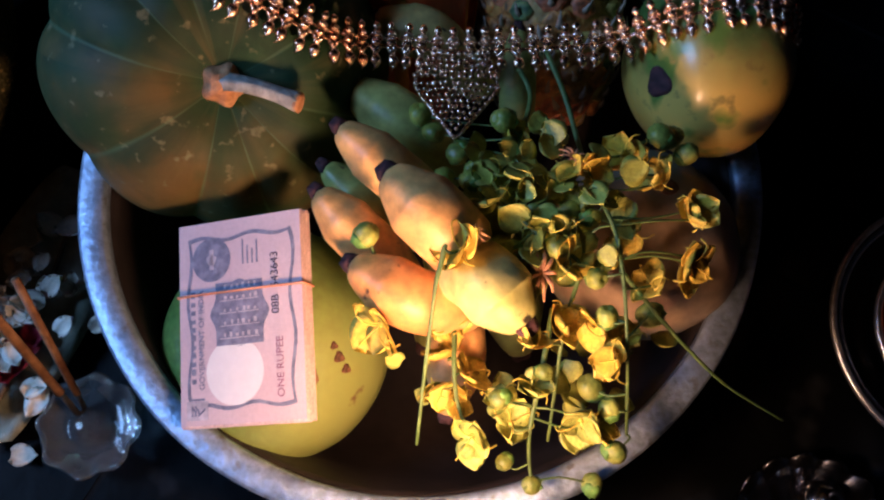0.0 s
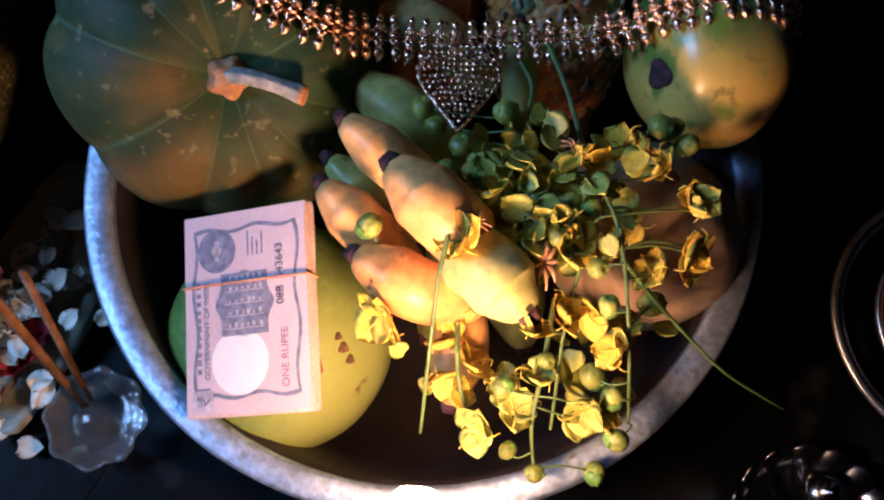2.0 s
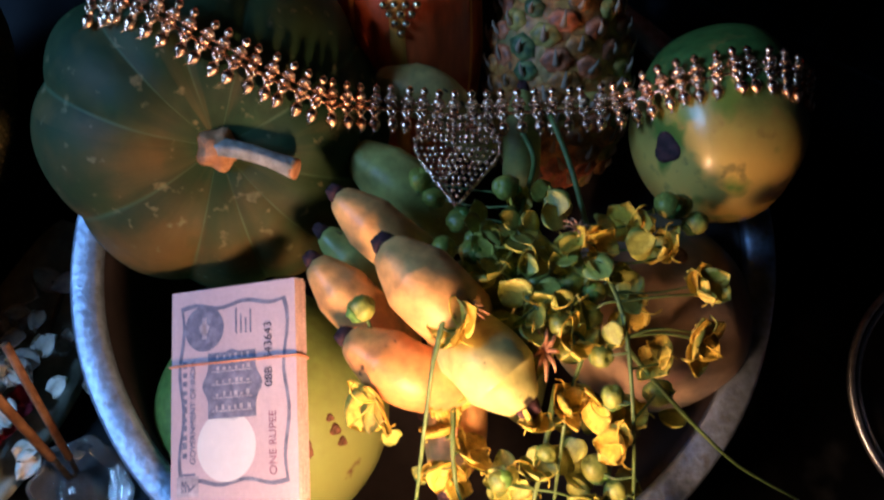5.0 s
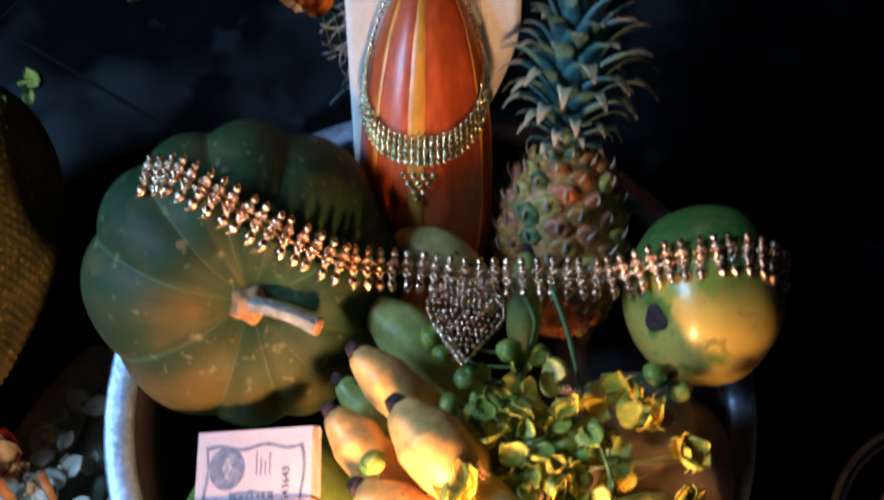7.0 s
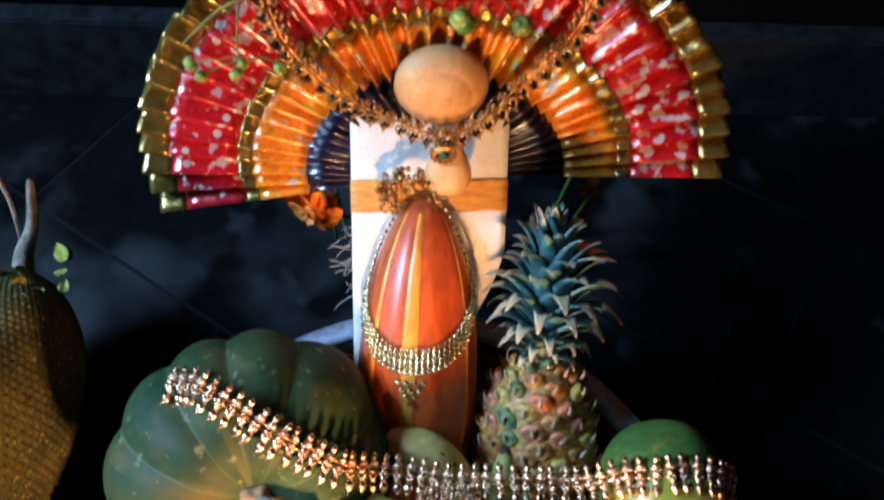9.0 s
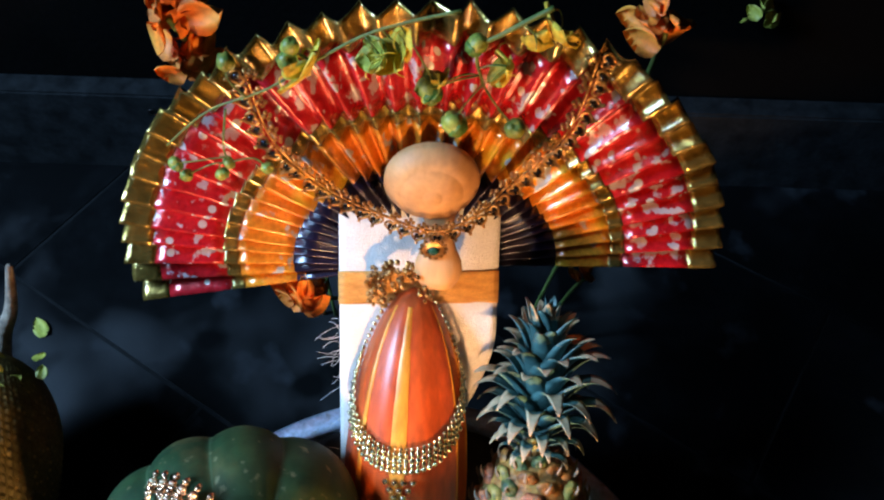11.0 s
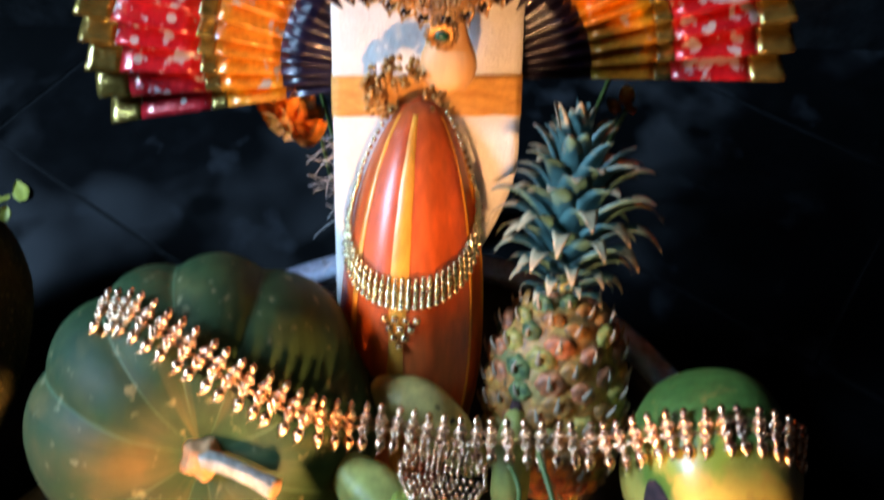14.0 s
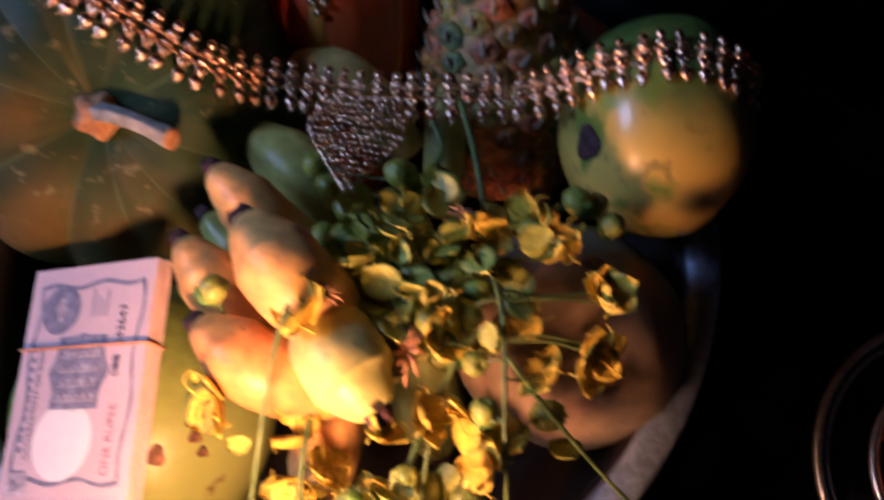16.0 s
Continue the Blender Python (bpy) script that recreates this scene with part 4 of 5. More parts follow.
def sheet(u0, u1, v0, v1, off, thick, wave, nu=22, nv=26, taper=0.0):
    bm = bmesh.new()
    g = []
    for side in (0, 1):
        gg = []
        for j in range(nv + 1):
            v = v0 + (v1 - v0) * j / nv
            row = []
            for i in range(nu + 1):
                u = u0 + (u1 - u0) * i / nu
                edge = min(1, 6 * min(i, nu - i) / nu + 0.25) * min(1, 8 * min(j, nv - j) / nv + 0.3)
                w = wave * (noise.noise(Vector((u * 3, v * 4, off * 300))) + 0.5 * noise.noise(Vector((u * 9, v * 8, 5))))
                uu = u * (1 - 0.55 * max(0.0, min(1.0, (0.50 - v) / 0.55)) ** 1.5)
                row.append(bm.verts.new(cbl + c_up * v + c_side * uu + c_nrm * (off + w + (0.5 if side else -0.5) * thick * edge) - cloth.location))
            gg.append(row)
        g.append(gg)
        for j in range(nv):
            for i in range(nu):
                q = (gg[j][i], gg[j][i + 1], gg[j + 1][i + 1], gg[j + 1][i])
                bm.faces.new(q if side else q[::-1])
    rim = lambda gg: [*gg[0], *[r[-1] for r in gg[1:]], *gg[-1][-2::-1], *[r[0] for r in gg[-2:0:-1]]]
    a, b = rim(g[0]), rim(g[1])
    for k in range(len(a)):
        bm.faces.new((a[k], a[(k + 1) % len(a)], b[(k + 1) % len(b)], b[k]))
    return bm


for k in range(4):
    part("fold", sheet(0.002 * k, 1 - 0.004 * k, -0.12, 1 - 0.006 * k, -0.0035 * k, 0.0030, 0.0016), COTTON, cloth)
part("gold_border", sheet(-0.004, 1.004, 0.625, 0.74, 0.0012, 0.0016, 0.0016), ZARI, cloth, "woven gold border band")
for k in range(20):
    at = cbl + c_up * (random.uniform(0.40, 0.60) if k % 2 else random.uniform(-0.08, 0.60)) - cloth.location
    a = Vector((random.uniform(-0.016, -0.003), random.uniform(-0.006, 0.004), random.uniform(-0.02, 0.008)))
    part("loose_thread", tube(curve([at, at + a * 0.5 + Vector((0, 0, random.uniform(-0.004, 0.006))), at + a], 4), 0.00013, 4), COTTON, cloth)

# ---- small wooden hand mirror ----
mirror = thing("hand_mirror", (-0.018, 0.405, 0.21), "pale turned wooden hand mirror seen from its back", "mirror")
m_up = Vector((0.0, 0.15, 0.99)).normalized()
m_nrm = c_side.normalized().cross(m_up).normalized()
m_side = m_up.cross(m_nrm)
m_turn = Matrix((m_side, m_up, m_nrm)).transposed().to_4x4()
m_mid = Vector((-0.0225, 0.418, 0.270)) + m_nrm * 0.004 - mirror.location
prof = [(0, -0.004), (0.026, -0.004), (0.0285, -0.002), (0.0287, 0.001), (0.0275, 0.0032), (0.0256, 0.0062), (0.0228, 0.0092), (0.0192, 0.0116), (0.0185, 0.01165), (0.0178, 0.0124), (0.0120, 0.0146), (0.0066, 0.0156), (0.0060, 0.01555), (0.0054, 0.0158), (0, 0.0161)]
part("disc", lathe(prof, 56), WOOD, mirror, "domed disc with turned rings", m=Matrix.Translation(m_mid) @ m_turn @ Matrix.Scale(0.95, 4))
hprof = [(0.0, 0.0), (0.0085, 0.001), (0.0125, 0.006), (0.0142, 0.012), (0.0135, 0.018), (0.0105, 0.025), (0.0082, 0.032), (0.0080, 0.038), (0.0092, 0.044), (0.0120, 0.051), (0.0150, 0.058), (0.0165, 0.064), (0.0, 0.066)]
h_up = c_up.normalized()
h_turn = Matrix((h_up.cross(c_nrm), h_up, c_nrm)).transposed().to_4x4()
h_at = m_mid - m_up * 0.020 - h_up * 0.050 + c_nrm * 0.002 + c_side.normalized() * 0.005
part("handle", lathe(hprof, 28), WOOD, mirror, m=Matrix.Translation(h_at) @ h_turn @ Matrix.Rotation(radians(-90), 4, "X") @ Matrix.Diagonal((1, 0.55, 1, 1)))

# ---- pleated fan of cloth ----
F_MID = Vector((-0.025, 0.412, 0.188))
F_YAW, F_LEAN, F_R = 0.135, 0.153, 0.187
f_nrm = Vector((math.sin(F_YAW), -math.cos(F_LEAN) * math.cos(F_YAW), math.sin(F_LEAN) * math.cos(F_YAW))).normalized()
f_x = (Vector((1, 0, 0)) - f_nrm * f_nrm.x).normalized()
f_y = f_nrm.cross(f_x).normalized()
fan = thing("cloth_fan", F_MID, "silk cloth pleated into a fan, gold-edged red, orange and navy", "fan")
A0, A1, PLEATS = radians(192), radians(-1), 34


def fan_at(r, q, jitter):
    """r: distance from the hub; q: fold number, whole at the valleys and half at the rounded crests."""
    k = min(int(q * 2), 2 * PLEATS - 1)
    f = q * 2 - k
    ja, jr, jz = (u + (v - u) * f for u, v in zip(jitter[k], jitter[k + 1]))
    a = A0 + (A1 - A0) * q / PLEATS + ja
    x = 2 * (q % 1) - 1
    up = 1.12 - math.sqrt(x * x + 0.02) - 0.10 * math.exp(-((abs(x) - 1) / 0.15) ** 2)
    amp = (0.0015 + 0.062 * r) * 1.05
    rr = r * (1 + jr * (r / F_R) ** 2 * 0.6)
    crease = 0.0006 * noise.noise(Vector((r * 90, q * 3.0, 2.0)))
    return (f_x * math.cos(a) + f_y * math.sin(a)) * rr + f_nrm * (amp * (2 * up - 1) * 0.5 * (1 + jz) + crease)


jit = [(random.uniform(-0.012, 0.012), random.uniform(-0.012, 0.012), random.uniform(-0.35, 0.35)) for _ in range(2 * PLEATS + 2)]
FS = 10


def fan_band(name, r0, r1, material, label, lift=0.0, rows=5):
    bm = bmesh.new()
    lay = []
    for side in (0, 1):
        g = []
        for i in range(rows + 1):
            r = r0 + (r1 - r0) * i / rows
            g.append([bm.verts.new(fan_at(r, h / FS, jit) + f_nrm * (lift + side * 0.0009)) for h in range(FS * PLEATS + 1)])
        lay.append(g)
    for side, g in enumerate(lay):
        for i in range(rows):
            for h in range(FS * PLEATS):
                q = (g[i][h], g[i][h + 1], g[i + 1][h + 1], g[i + 1][h])
                bm.faces.new(q if side else q[::-1])
    for i in (0, rows):
        for h in range(FS * PLEATS):
            bm.faces.new((lay[0][i][h], lay[0][i][h + 1], lay[1][i][h + 1], lay[1][i][h]))
    return part(name, bm, material, fan, label)


fan_band("inner_pleats", 0.018, 0.084, FAN_NAVY, "navy inner pleats")
fan_band("orange_pleats", 0.084, 0.118, FAN_ORANGE, "shiny orange pleats")
fan_band("gold_stripe", 0.118, 0.127, FAN_GOLD, "narrow gold stripe", 0.0003)
fan_band("red_pleats", 0.127, 0.169, FAN_RED, "red pleats with silver print")
fan_band("gold_edge", 0.169, F_R, FAN_GOLD, "gold outer edge", 0.0003)
foot = [F_MID + Vector((0.0, 0.008, 0.02)), F_MID + Vector((0.004, 0.016, -0.06)), F_MID + Vector((0.004, 0.02, -0.12)), F_MID + Vector((0.004, 0.02, -F_MID.z))]
part("gathered_end", tube([p - F_MID for p in curve(foot, 6)], lambda t: 0.017 - 0.005 * math.sin(math.pi * t), 22, facets=0.2), FAN_NAVY, fan, "gathered navy cloth end")


# ---- long gold necklace draped over the fruit ----
nk = thing("gold_necklace", (0, 0, 0), "wide gold necklace with a heart pendant draped over the fruit", "necklace", "gold necklaces")
NK = curve([(-0.156, 0.250, 0.180), (-0.147, 0.246, 0.191), (-0.136, 0.242, 0.202), (-0.118, 0.234, 0.203), (-0.103, 0.228, 0.198), (-0.088, 0.222, 0.192),
            (-0.072, 0.219, 0.182), (-0.055, 0.216, 0.171), (-0.038, 0.220, 0.158), (-0.019, 0.223, 0.152), (0.005, 0.222, 0.151), (0.030, 0.224, 0.151),
            (0.057, 0.226, 0.152), (0.082, 0.227, 0.158), (0.100, 0.229, 0.172), (0.118, 0.230, 0.180), (0.140, 0.234, 0.180), (0.166, 0.235, 0.161)], 20)


def rest(p):
    """Lifts a place until it lies on the pumpkin or the mango under it, and gives the way up there."""
    p, best, nrm = p.copy(), None, Vector((0, -0.30, 0.95))
    for mid, q in ((PK, (pk_axis, 0.0865, 0.064)), (Vector((0.1298, 0.2295, 0.1385)), None)):
        for step in range(60):
            d = p - mid
            if q:
                ax = d.dot(q[0])
                rad = d - q[0] * ax
                inside = (rad.length / q[1]) ** 2 + (ax / q[2]) ** 2
                g = rad / q[1] ** 2 + q[0] * ax / q[2] ** 2
            else:
                inside = (d.x / 0.0405) ** 2 + (d.y / 0.0475) ** 2 + (d.z / 0.0435) ** 2
                g = Vector((d.x / 0.0405 ** 2, d.y / 0.0475 ** 2, d.z / 0.0435 ** 2))
            if inside < 1.12:
                nrm = g.normalized()
            if inside >= 0.99:
                break
            p = p + Vector((0, -0.0004, 0.0011))
    return p, nrm


NK = [rest(p)[0] for p in NK]
for _ in range(12):
    NK = [NK[0]] + [(a + 2 * b + c) / 4 for a, b, c in zip(NK, NK[1:], NK[2:])] + [NK[-1]]
NK = [rest(p)[0] for p in NK]
lens = [0.0]
for a, b in zip(NK, NK[1:]):
    lens.append(lens[-1] + (b - a).length)


def along(s):
    k = min(range(len(lens)), key=lambda i: abs(lens[i] - s))
    k = max(2, min(len(NK) - 3, k))
    return NK[k], (NK[k + 2] - NK[k - 2]).normalized()


bm = bmesh.new()
tube([(0, 0.0108 - 0.0155 * k / 30, 0.0004) for k in range(31)], lambda t: 0.0004 + (0.0010 + 0.0013 * math.sin(math.pi * min(1, t * 1.05))) * abs(math.sin(math.pi * t * 4)) ** 0.6, 8, bm)
tube([(-0.0029 + 0.0058 * k / 24, 0.0030 + 1.6e2 * (-0.0029 + 0.0058 * k / 24) ** 2, 0.0002) for k in range(25)], lambda t: 0.0003 + 0.0013 * abs(math.sin(math.pi * t * 4)) ** 0.6, 8, bm)
tube([(-0.0026 + 0.0052 * k / 18, -0.0012, 0.0006) for k in range(19)], lambda t: 0.0003 + 0.0013 * abs(math.sin(math.pi * t * 2)) ** 0.6, 8, bm)
link_mesh = finish(bm)
link_mesh.materials.append(GOLD)
bm = bmesh.new()
tube(curve([(0.0, -0.0042, 0.0004), (0.0004, -0.007, 0.0006), (0.0003, -0.0095, 0.0014), (-0.0009, -0.0116, 0.0026)], 4), lambda t: 0.0008 + 0.0021 * math.sin(math.pi * min(1, t * 1.15 + 0.12)) - 0.0007 * t, 8, bm)
drop_part = finish(bm)
drop_part.materials.append(GOLD)
n = int(lens[-1] / 0.0074)
for k in range(n):
    s = lens[-1] * (k + 0.5) / n
    p, t = along(s)
    f = k / n
    x = t
    z = (rest(p)[1] * 0.6 + Vector((0, -0.35, 0.9)) * 0.6)
    z = (z - x * z.dot(x)).normalized()
    y = z.cross(x)
    m = Matrix((x, y, z)).transposed().to_4x4() @ Matrix.Rotation(random.uniform(-0.12, 0.12), 4, "Z") @ Matrix.Scale(1.06, 4)
    m.translation = p + z * random.uniform(0.0002, 0.0016)
    lk = part("link", link_mesh, GOLD, nk, m=m)
    part("drop", drop_part, GOLD, lk, m=Matrix.Identity(4))
part("chain", tube(NK[::4], 0.0009, 8), GOLD, nk)
heart_top, heart_tip = Vector((0.0075, 0.2165, 0.154)), Vector((0.0085, 0.1765, 0.152))
HEART = ((0.0, 0.52), (0.10, 0.78), (0.22, 0.95), (0.34, 1.0), (0.48, 0.86), (0.65, 0.59), (0.82, 0.31), (1.0, 0.03))


def heart_half(v):
    """Half the pendant's width at v from its top to its tip."""
    for (v0, w0), (v1, w1) in zip(HEART, HEART[1:]):
        if v <= v1:
            return 0.0195 * (w0 + (w1 - w0) * (v - v0) / (v1 - v0))
    return 0.0


bm = bmesh.new()
for r in range(15):
    v = r / 14
    mid, half = heart_top.lerp(heart_tip, v), heart_half(v)
    cnt = max(1, round(half * 2 / 0.0029))
    for k in range(cnt + 1):
        u = 2 * k / cnt - 1
        q = mid + Vector((half * u + random.uniform(-0.0004, 0.0004), random.uniform(-0.0004, 0.0004) + 0.002 * abs(u) * (v < 0.3), 0.0008 + 0.0028 * (1 - u * u) + random.uniform(0, 0.0008)))
        ball(bm, q, random.uniform(0.0011, 0.0017), 1)
for side in (-1, 1):
    tube([heart_top.lerp(heart_tip, v / 20) + Vector((side * heart_half(v / 20), 0, 0.0004)) for v in range(21)], 0.0009, 6, bm)
part("heart_pendant", bm, GOLD, nk, "filigree heart pendant of gold grains")

# ---- dark gold necklace on the fan ----
fk = thing("antique_necklace", (0, 0, 0), "antique gold necklace of small hearts hung on the cloth fan", "necklace", "gold necklaces")
FK = curve([(-0.113, 0.404, 0.354), (-0.105, 0.399, 0.312), (-0.088, 0.397, 0.287), (-0.070, 0.396, 0.271), (-0.048, 0.394, 0.261), (-0.018, 0.391, 0.254),
            (0.005, 0.400, 0.262), (0.020, 0.410, 0.277), (0.034, 0.415, 0.293), (0.050, 0.421, 0.320), (0.057, 0.429, 0.362)], 16)
flens = [0.0]
for a, b in zip(FK, FK[1:]):
    flens.append(flens[-1] + (b - a).length)
bm = bmesh.new()
heart = []
for k in range(17):
    t = TAU * k / 16
    heart.append((0.00022 * 16 * math.sin(t) ** 3, -0.0042 + 0.00022 * (13 * math.cos(t) - 5 * math.cos(2 * t) - 2 * math.cos(3 * t) - math.cos(4 * t)), 0))
tube(heart, 0.0007, 5, bm)
for x, y, r in ((0, 0.0015, 0.0013), (-0.0018, 0.0028, 0.0011), (0.0018, 0.0028, 0.0011), (0, 0.0042, 0.0011), (0, -0.0085, 0.0009)):
    ball(bm, (x, y, 0.0004), r, 1)
heart_mesh = finish(bm)
heart_mesh.materials.append(GOLD_DARK)
bm = bmesh.new()
ball(bm, (0, -0.0040, 0), (0.0024, 0.0024, 0.0007), 1)
gem_mesh = finish(bm)
gem_mesh.materials.append(GEM)
nf = int(flens[-1] / 0.0082)
for k in range(nf):
    s = flens[-1] * (k + 0.5) / nf
    i = max(1, min(len(FK) - 2, min(range(len(flens)), key=lambda q: abs(flens[q] - s))))
    t = (FK[i + 1] - FK[i - 1]).normalized()
    nrm = f_nrm
    t = (t - nrm * t.dot(nrm)).normalized()
    y = nrm.cross(t)
    m = Matrix((t, y, nrm)).transposed().to_4x4() @ Matrix.Rotation(random.uniform(-0.15, 0.15), 4, "Z") @ Matrix.Scale(1.22, 4)
    m.translation = FK[i]
    h = part("heart_link", heart_mesh, GOLD_DARK, fk, m=m)
    part("stone", gem_mesh, GEM, h, "dark stone")
part("chain", tube(FK[::3], 0.0008, 6), GOLD_DARK, fk)
pm = Matrix((f_x, f_y, f_nrm)).transposed().to_4x4()
pm.translation = (-0.0175, 0.386, 0.2435)
bm = lathe([(0.0, -0.001), (0.0062, -0.001), (0.0068, 0.0005), (0.0055, 0.0012), (0.0042, 0.0006), (0.0038, 0.0016), (0.0, 0.0016)], 24)
pend = part("round_pendant", bm, GOLD_DARK, fk, "round gold pendant", m=pm)
grain = bead_mesh(0.0013)
grain.materials.append(GOLD_DARK)
for k in range(14):
    a = TAU * k / 14
    part("bead", grain, GOLD_DARK, pend, m=Matrix.Translation((0.0074 * math.cos(a), 0.0074 * math.sin(a), 0)))
bm = bmesh.new()
ball(bm, (0, 0, 0.0016), (0.0034, 0.0034, 0.0014), 2)
part("green_stone", bm, GEM_GREEN, pend, "dark green stone")


# ---- golden shower flowers ----
petal = petal_mesh(0.0135, 0.0135, 0.16, PETAL, 0.15)
petal_big = petal_mesh(0.0155, 0.0150, 0.12, PETAL, 0.08)
green_petal = petal_mesh(0.0130, 0.0145, 0.18, PETAL_GREEN, 0.12)
round_petal = petal_mesh(0.0112, 0.0122, 0.10, PETAL_GREEN, 0.06)
bm = bmesh.new()
for k in range(3):
    a = TAU * k / 3
    c, s = math.cos(a), math.sin(a)
    tube(curve([(0, 0, 0.001), (0.004 * c, 0.004 * s, 0.006), (0.010 * c, 0.010 * s, 0.008), (0.012 * c, 0.012 * s, 0.004)], 3), 0.00035, 4, bm)
ball(bm, (0, 0, 0.0005), 0.0017, 1)
heart_of_flower = finish(bm)
heart_of_flower.materials.append(PETAL)
bm = bmesh.new()
prof = [(0.0, -0.0060), (0.0030, -0.0052), (0.0050, -0.0025), (0.0054, 0.0005), (0.0044, 0.0034), (0.0024, 0.0052), (0.0012, 0.0046), (0.0, 0.0040)]
lathe(prof, 16, lambda p, a: p * (1 - 0.10 * abs(math.cos(1.5 * a)) ** 8), bm)
bud_mesh = finish(bm)
bud_mesh.materials.append(BUD)
bm = bmesh.new()
lathe([(0.0, -0.0066), (0.0026, -0.0062), (0.0046, -0.0038), (0.0050, -0.0022), (0.0046, -0.0024), (0.0, -0.0050)], 12, lambda p, a: p * (1 + 0.10 * math.cos(5 * a)), bm)
calyx_mesh = finish(bm)
calyx_mesh.materials.append(CALYX)


def rnd_turn(lo=0.0, hi=1.0):
    d = Vector((random.uniform(-1, 1), random.uniform(-1, 1), random.uniform(lo, hi)))
    return frame_to(d if d.length > 0.1 else (0, 0, 1), up=(random.uniform(-1, 1), 1, 0))


def add_flower(spray, at, size=1.0, opened=1.0, facing=None, green=False):
    m = Matrix.Translation(at) @ (frame_to(facing, up=(0.3, 1, 0)) if facing else rnd_turn(0.3, 1.0)) @ Matrix.Rotation(random.uniform(0, 6), 4, "Z") @ Matrix.Scale(size, 4)
    fl = part("flower", heart_of_flower, PETAL, spray, m=m)
    for k in range(5):
        if random.random() < 0.12:
            continue
        pm = Matrix.Rotation(TAU * k / 5 + random.uniform(-0.25, 0.25), 4, "Z") @ Matrix.Rotation(radians(random.uniform(5, 42) * (1.7 - opened)), 4, "X")
        part("petal", green_petal if green else random.choice((petal, petal, petal_big)), PETAL, fl, m=pm @ Matrix.Scale(random.uniform(0.8, 1.1), 4))


def add_bud(spray, at, size=1.0, facing=None):
    m = Matrix.Translation(at) @ (frame_to(facing) if facing else rnd_turn(-0.4, 1.0)) @ Matrix.Scale(size * random.uniform(0.88, 1.12), 4)
    b = part("bud", bud_mesh, BUD, spray, m=m)
    part("calyx", calyx_mesh, CALYX, b, m=Matrix.Identity(4))


def add_stem(spray, pts, r0=0.0014, r1=0.0007):
    part("stem", tube(curve(pts, 6), lambda t: r0 + (r1 - r0) * t, 7), STALK, spray)


def add_pedicel(spray, a, b):
    a, b = Vector(a), Vector(b)
    mid = a.lerp(b, 0.5) + Vector((random.uniform(-0.003, 0.003), random.uniform(-0.003, 0.003), random.uniform(-0.001, 0.004)))
    part("pedicel", tube(curve([a, mid, b], 4), 0.0005, 5), STALK, spray)


def nearest(lines, p):
    return min((q for l in lines for q in l), key=lambda q: (q - Vector(p)).length)


def spray_of(label, lines, buds, flowers, group="flower sprays", bud_size=1.0, linked=True, facing=None, thin=1.0):
    sp = thing("golden_shower_flowers", (0, 0, 0), label, "flowers", group)
    smooth = [curve(l, 6) for l in lines]
    for l in lines:
        add_stem(sp, l, 0.0014 * thin, 0.0007 * thin)
    for p in buds:
        add_bud(sp, p, bud_size, facing)
        if linked:
            add_pedicel(sp, nearest(smooth, p), p)
    for f in flowers:
        p, size, opened, green = (*f[:3],), *((*f[3:], 1.0, 1.0, False)[i] if len(f) > 3 + i else (1.0, 1.0, False)[i] for i in range(3))
        add_flower(sp, p, size, opened, facing, green)
        if linked:
            add_pedicel(sp, nearest(smooth, p), p)
    return sp


spray_of("spray of yellow blossom and green buds heaped beside the bananas",
         [[(0.049, 0.219, 0.160), (0.058, 0.195, 0.160), (0.066, 0.167, 0.158), (0.071, 0.144, 0.172), (0.078, 0.120, 0.177), (0.083, 0.084, 0.166), (0.089, 0.048, 0.132)],
          [(0.037, 0.215, 0.150), (0.043, 0.200, 0.148), (0.035, 0.165, 0.160), (0.032, 0.140, 0.166), (0.050, 0.125, 0.168)]],
         [(0.030, 0.183, 0.160), (0.046, 0.182, 0.160), (0.099, 0.176, 0.165), (0.113, 0.171, 0.158), (0.106, 0.178, 0.160), (0.004, 0.156, 0.152), (-0.009, 0.192, 0.143), (-0.002, 0.184, 0.141),
          (0.075, 0.093, 0.165), (0.070, 0.108, 0.170), (0.065, 0.124, 0.170), (0.080, 0.058, 0.142), (0.083, 0.040, 0.138), (0.072, 0.067, 0.140), (0.039, 0.160, 0.165), (0.055, 0.150, 0.166),
          (0.010, 0.170, 0.150), (0.096, 0.098, 0.150), (0.068, 0.135, 0.168), (0.058, 0.112, 0.160)],
         [(0.084, 0.166, 0.165, 0.95, 0.6), (0.097, 0.152, 0.168, 0.8, 0.7), (0.060, 0.154, 0.172, 0.7, 0.5), (0.111, 0.137, 0.165, 0.85, 0.6), (0.109, 0.118, 0.165, 1.0, 0.6), (0.088, 0.132, 0.160, 0.9, 0.9),
          (0.080, 0.076, 0.160, 0.9, 0.6), (0.085, 0.085, 0.152, 0.8, 0.9), (0.068, 0.093, 0.158, 0.95, 1.0), (0.066, 0.156, 0.170, 0.8, 0.7), (0.033, 0.178, 0.154, 0.7, 0.6),
          (0.101, 0.157, 0.166, 0.85, 0.8), (0.086, 0.168, 0.164, 0.7, 0.5), (0.113, 0.142, 0.164, 0.8, 0.6), (0.108, 0.121, 0.164, 0.8, 0.5), (0.078, 0.116, 0.168, 0.8, 0.8), (0.095, 0.108, 0.162, 0.8, 0.7)])
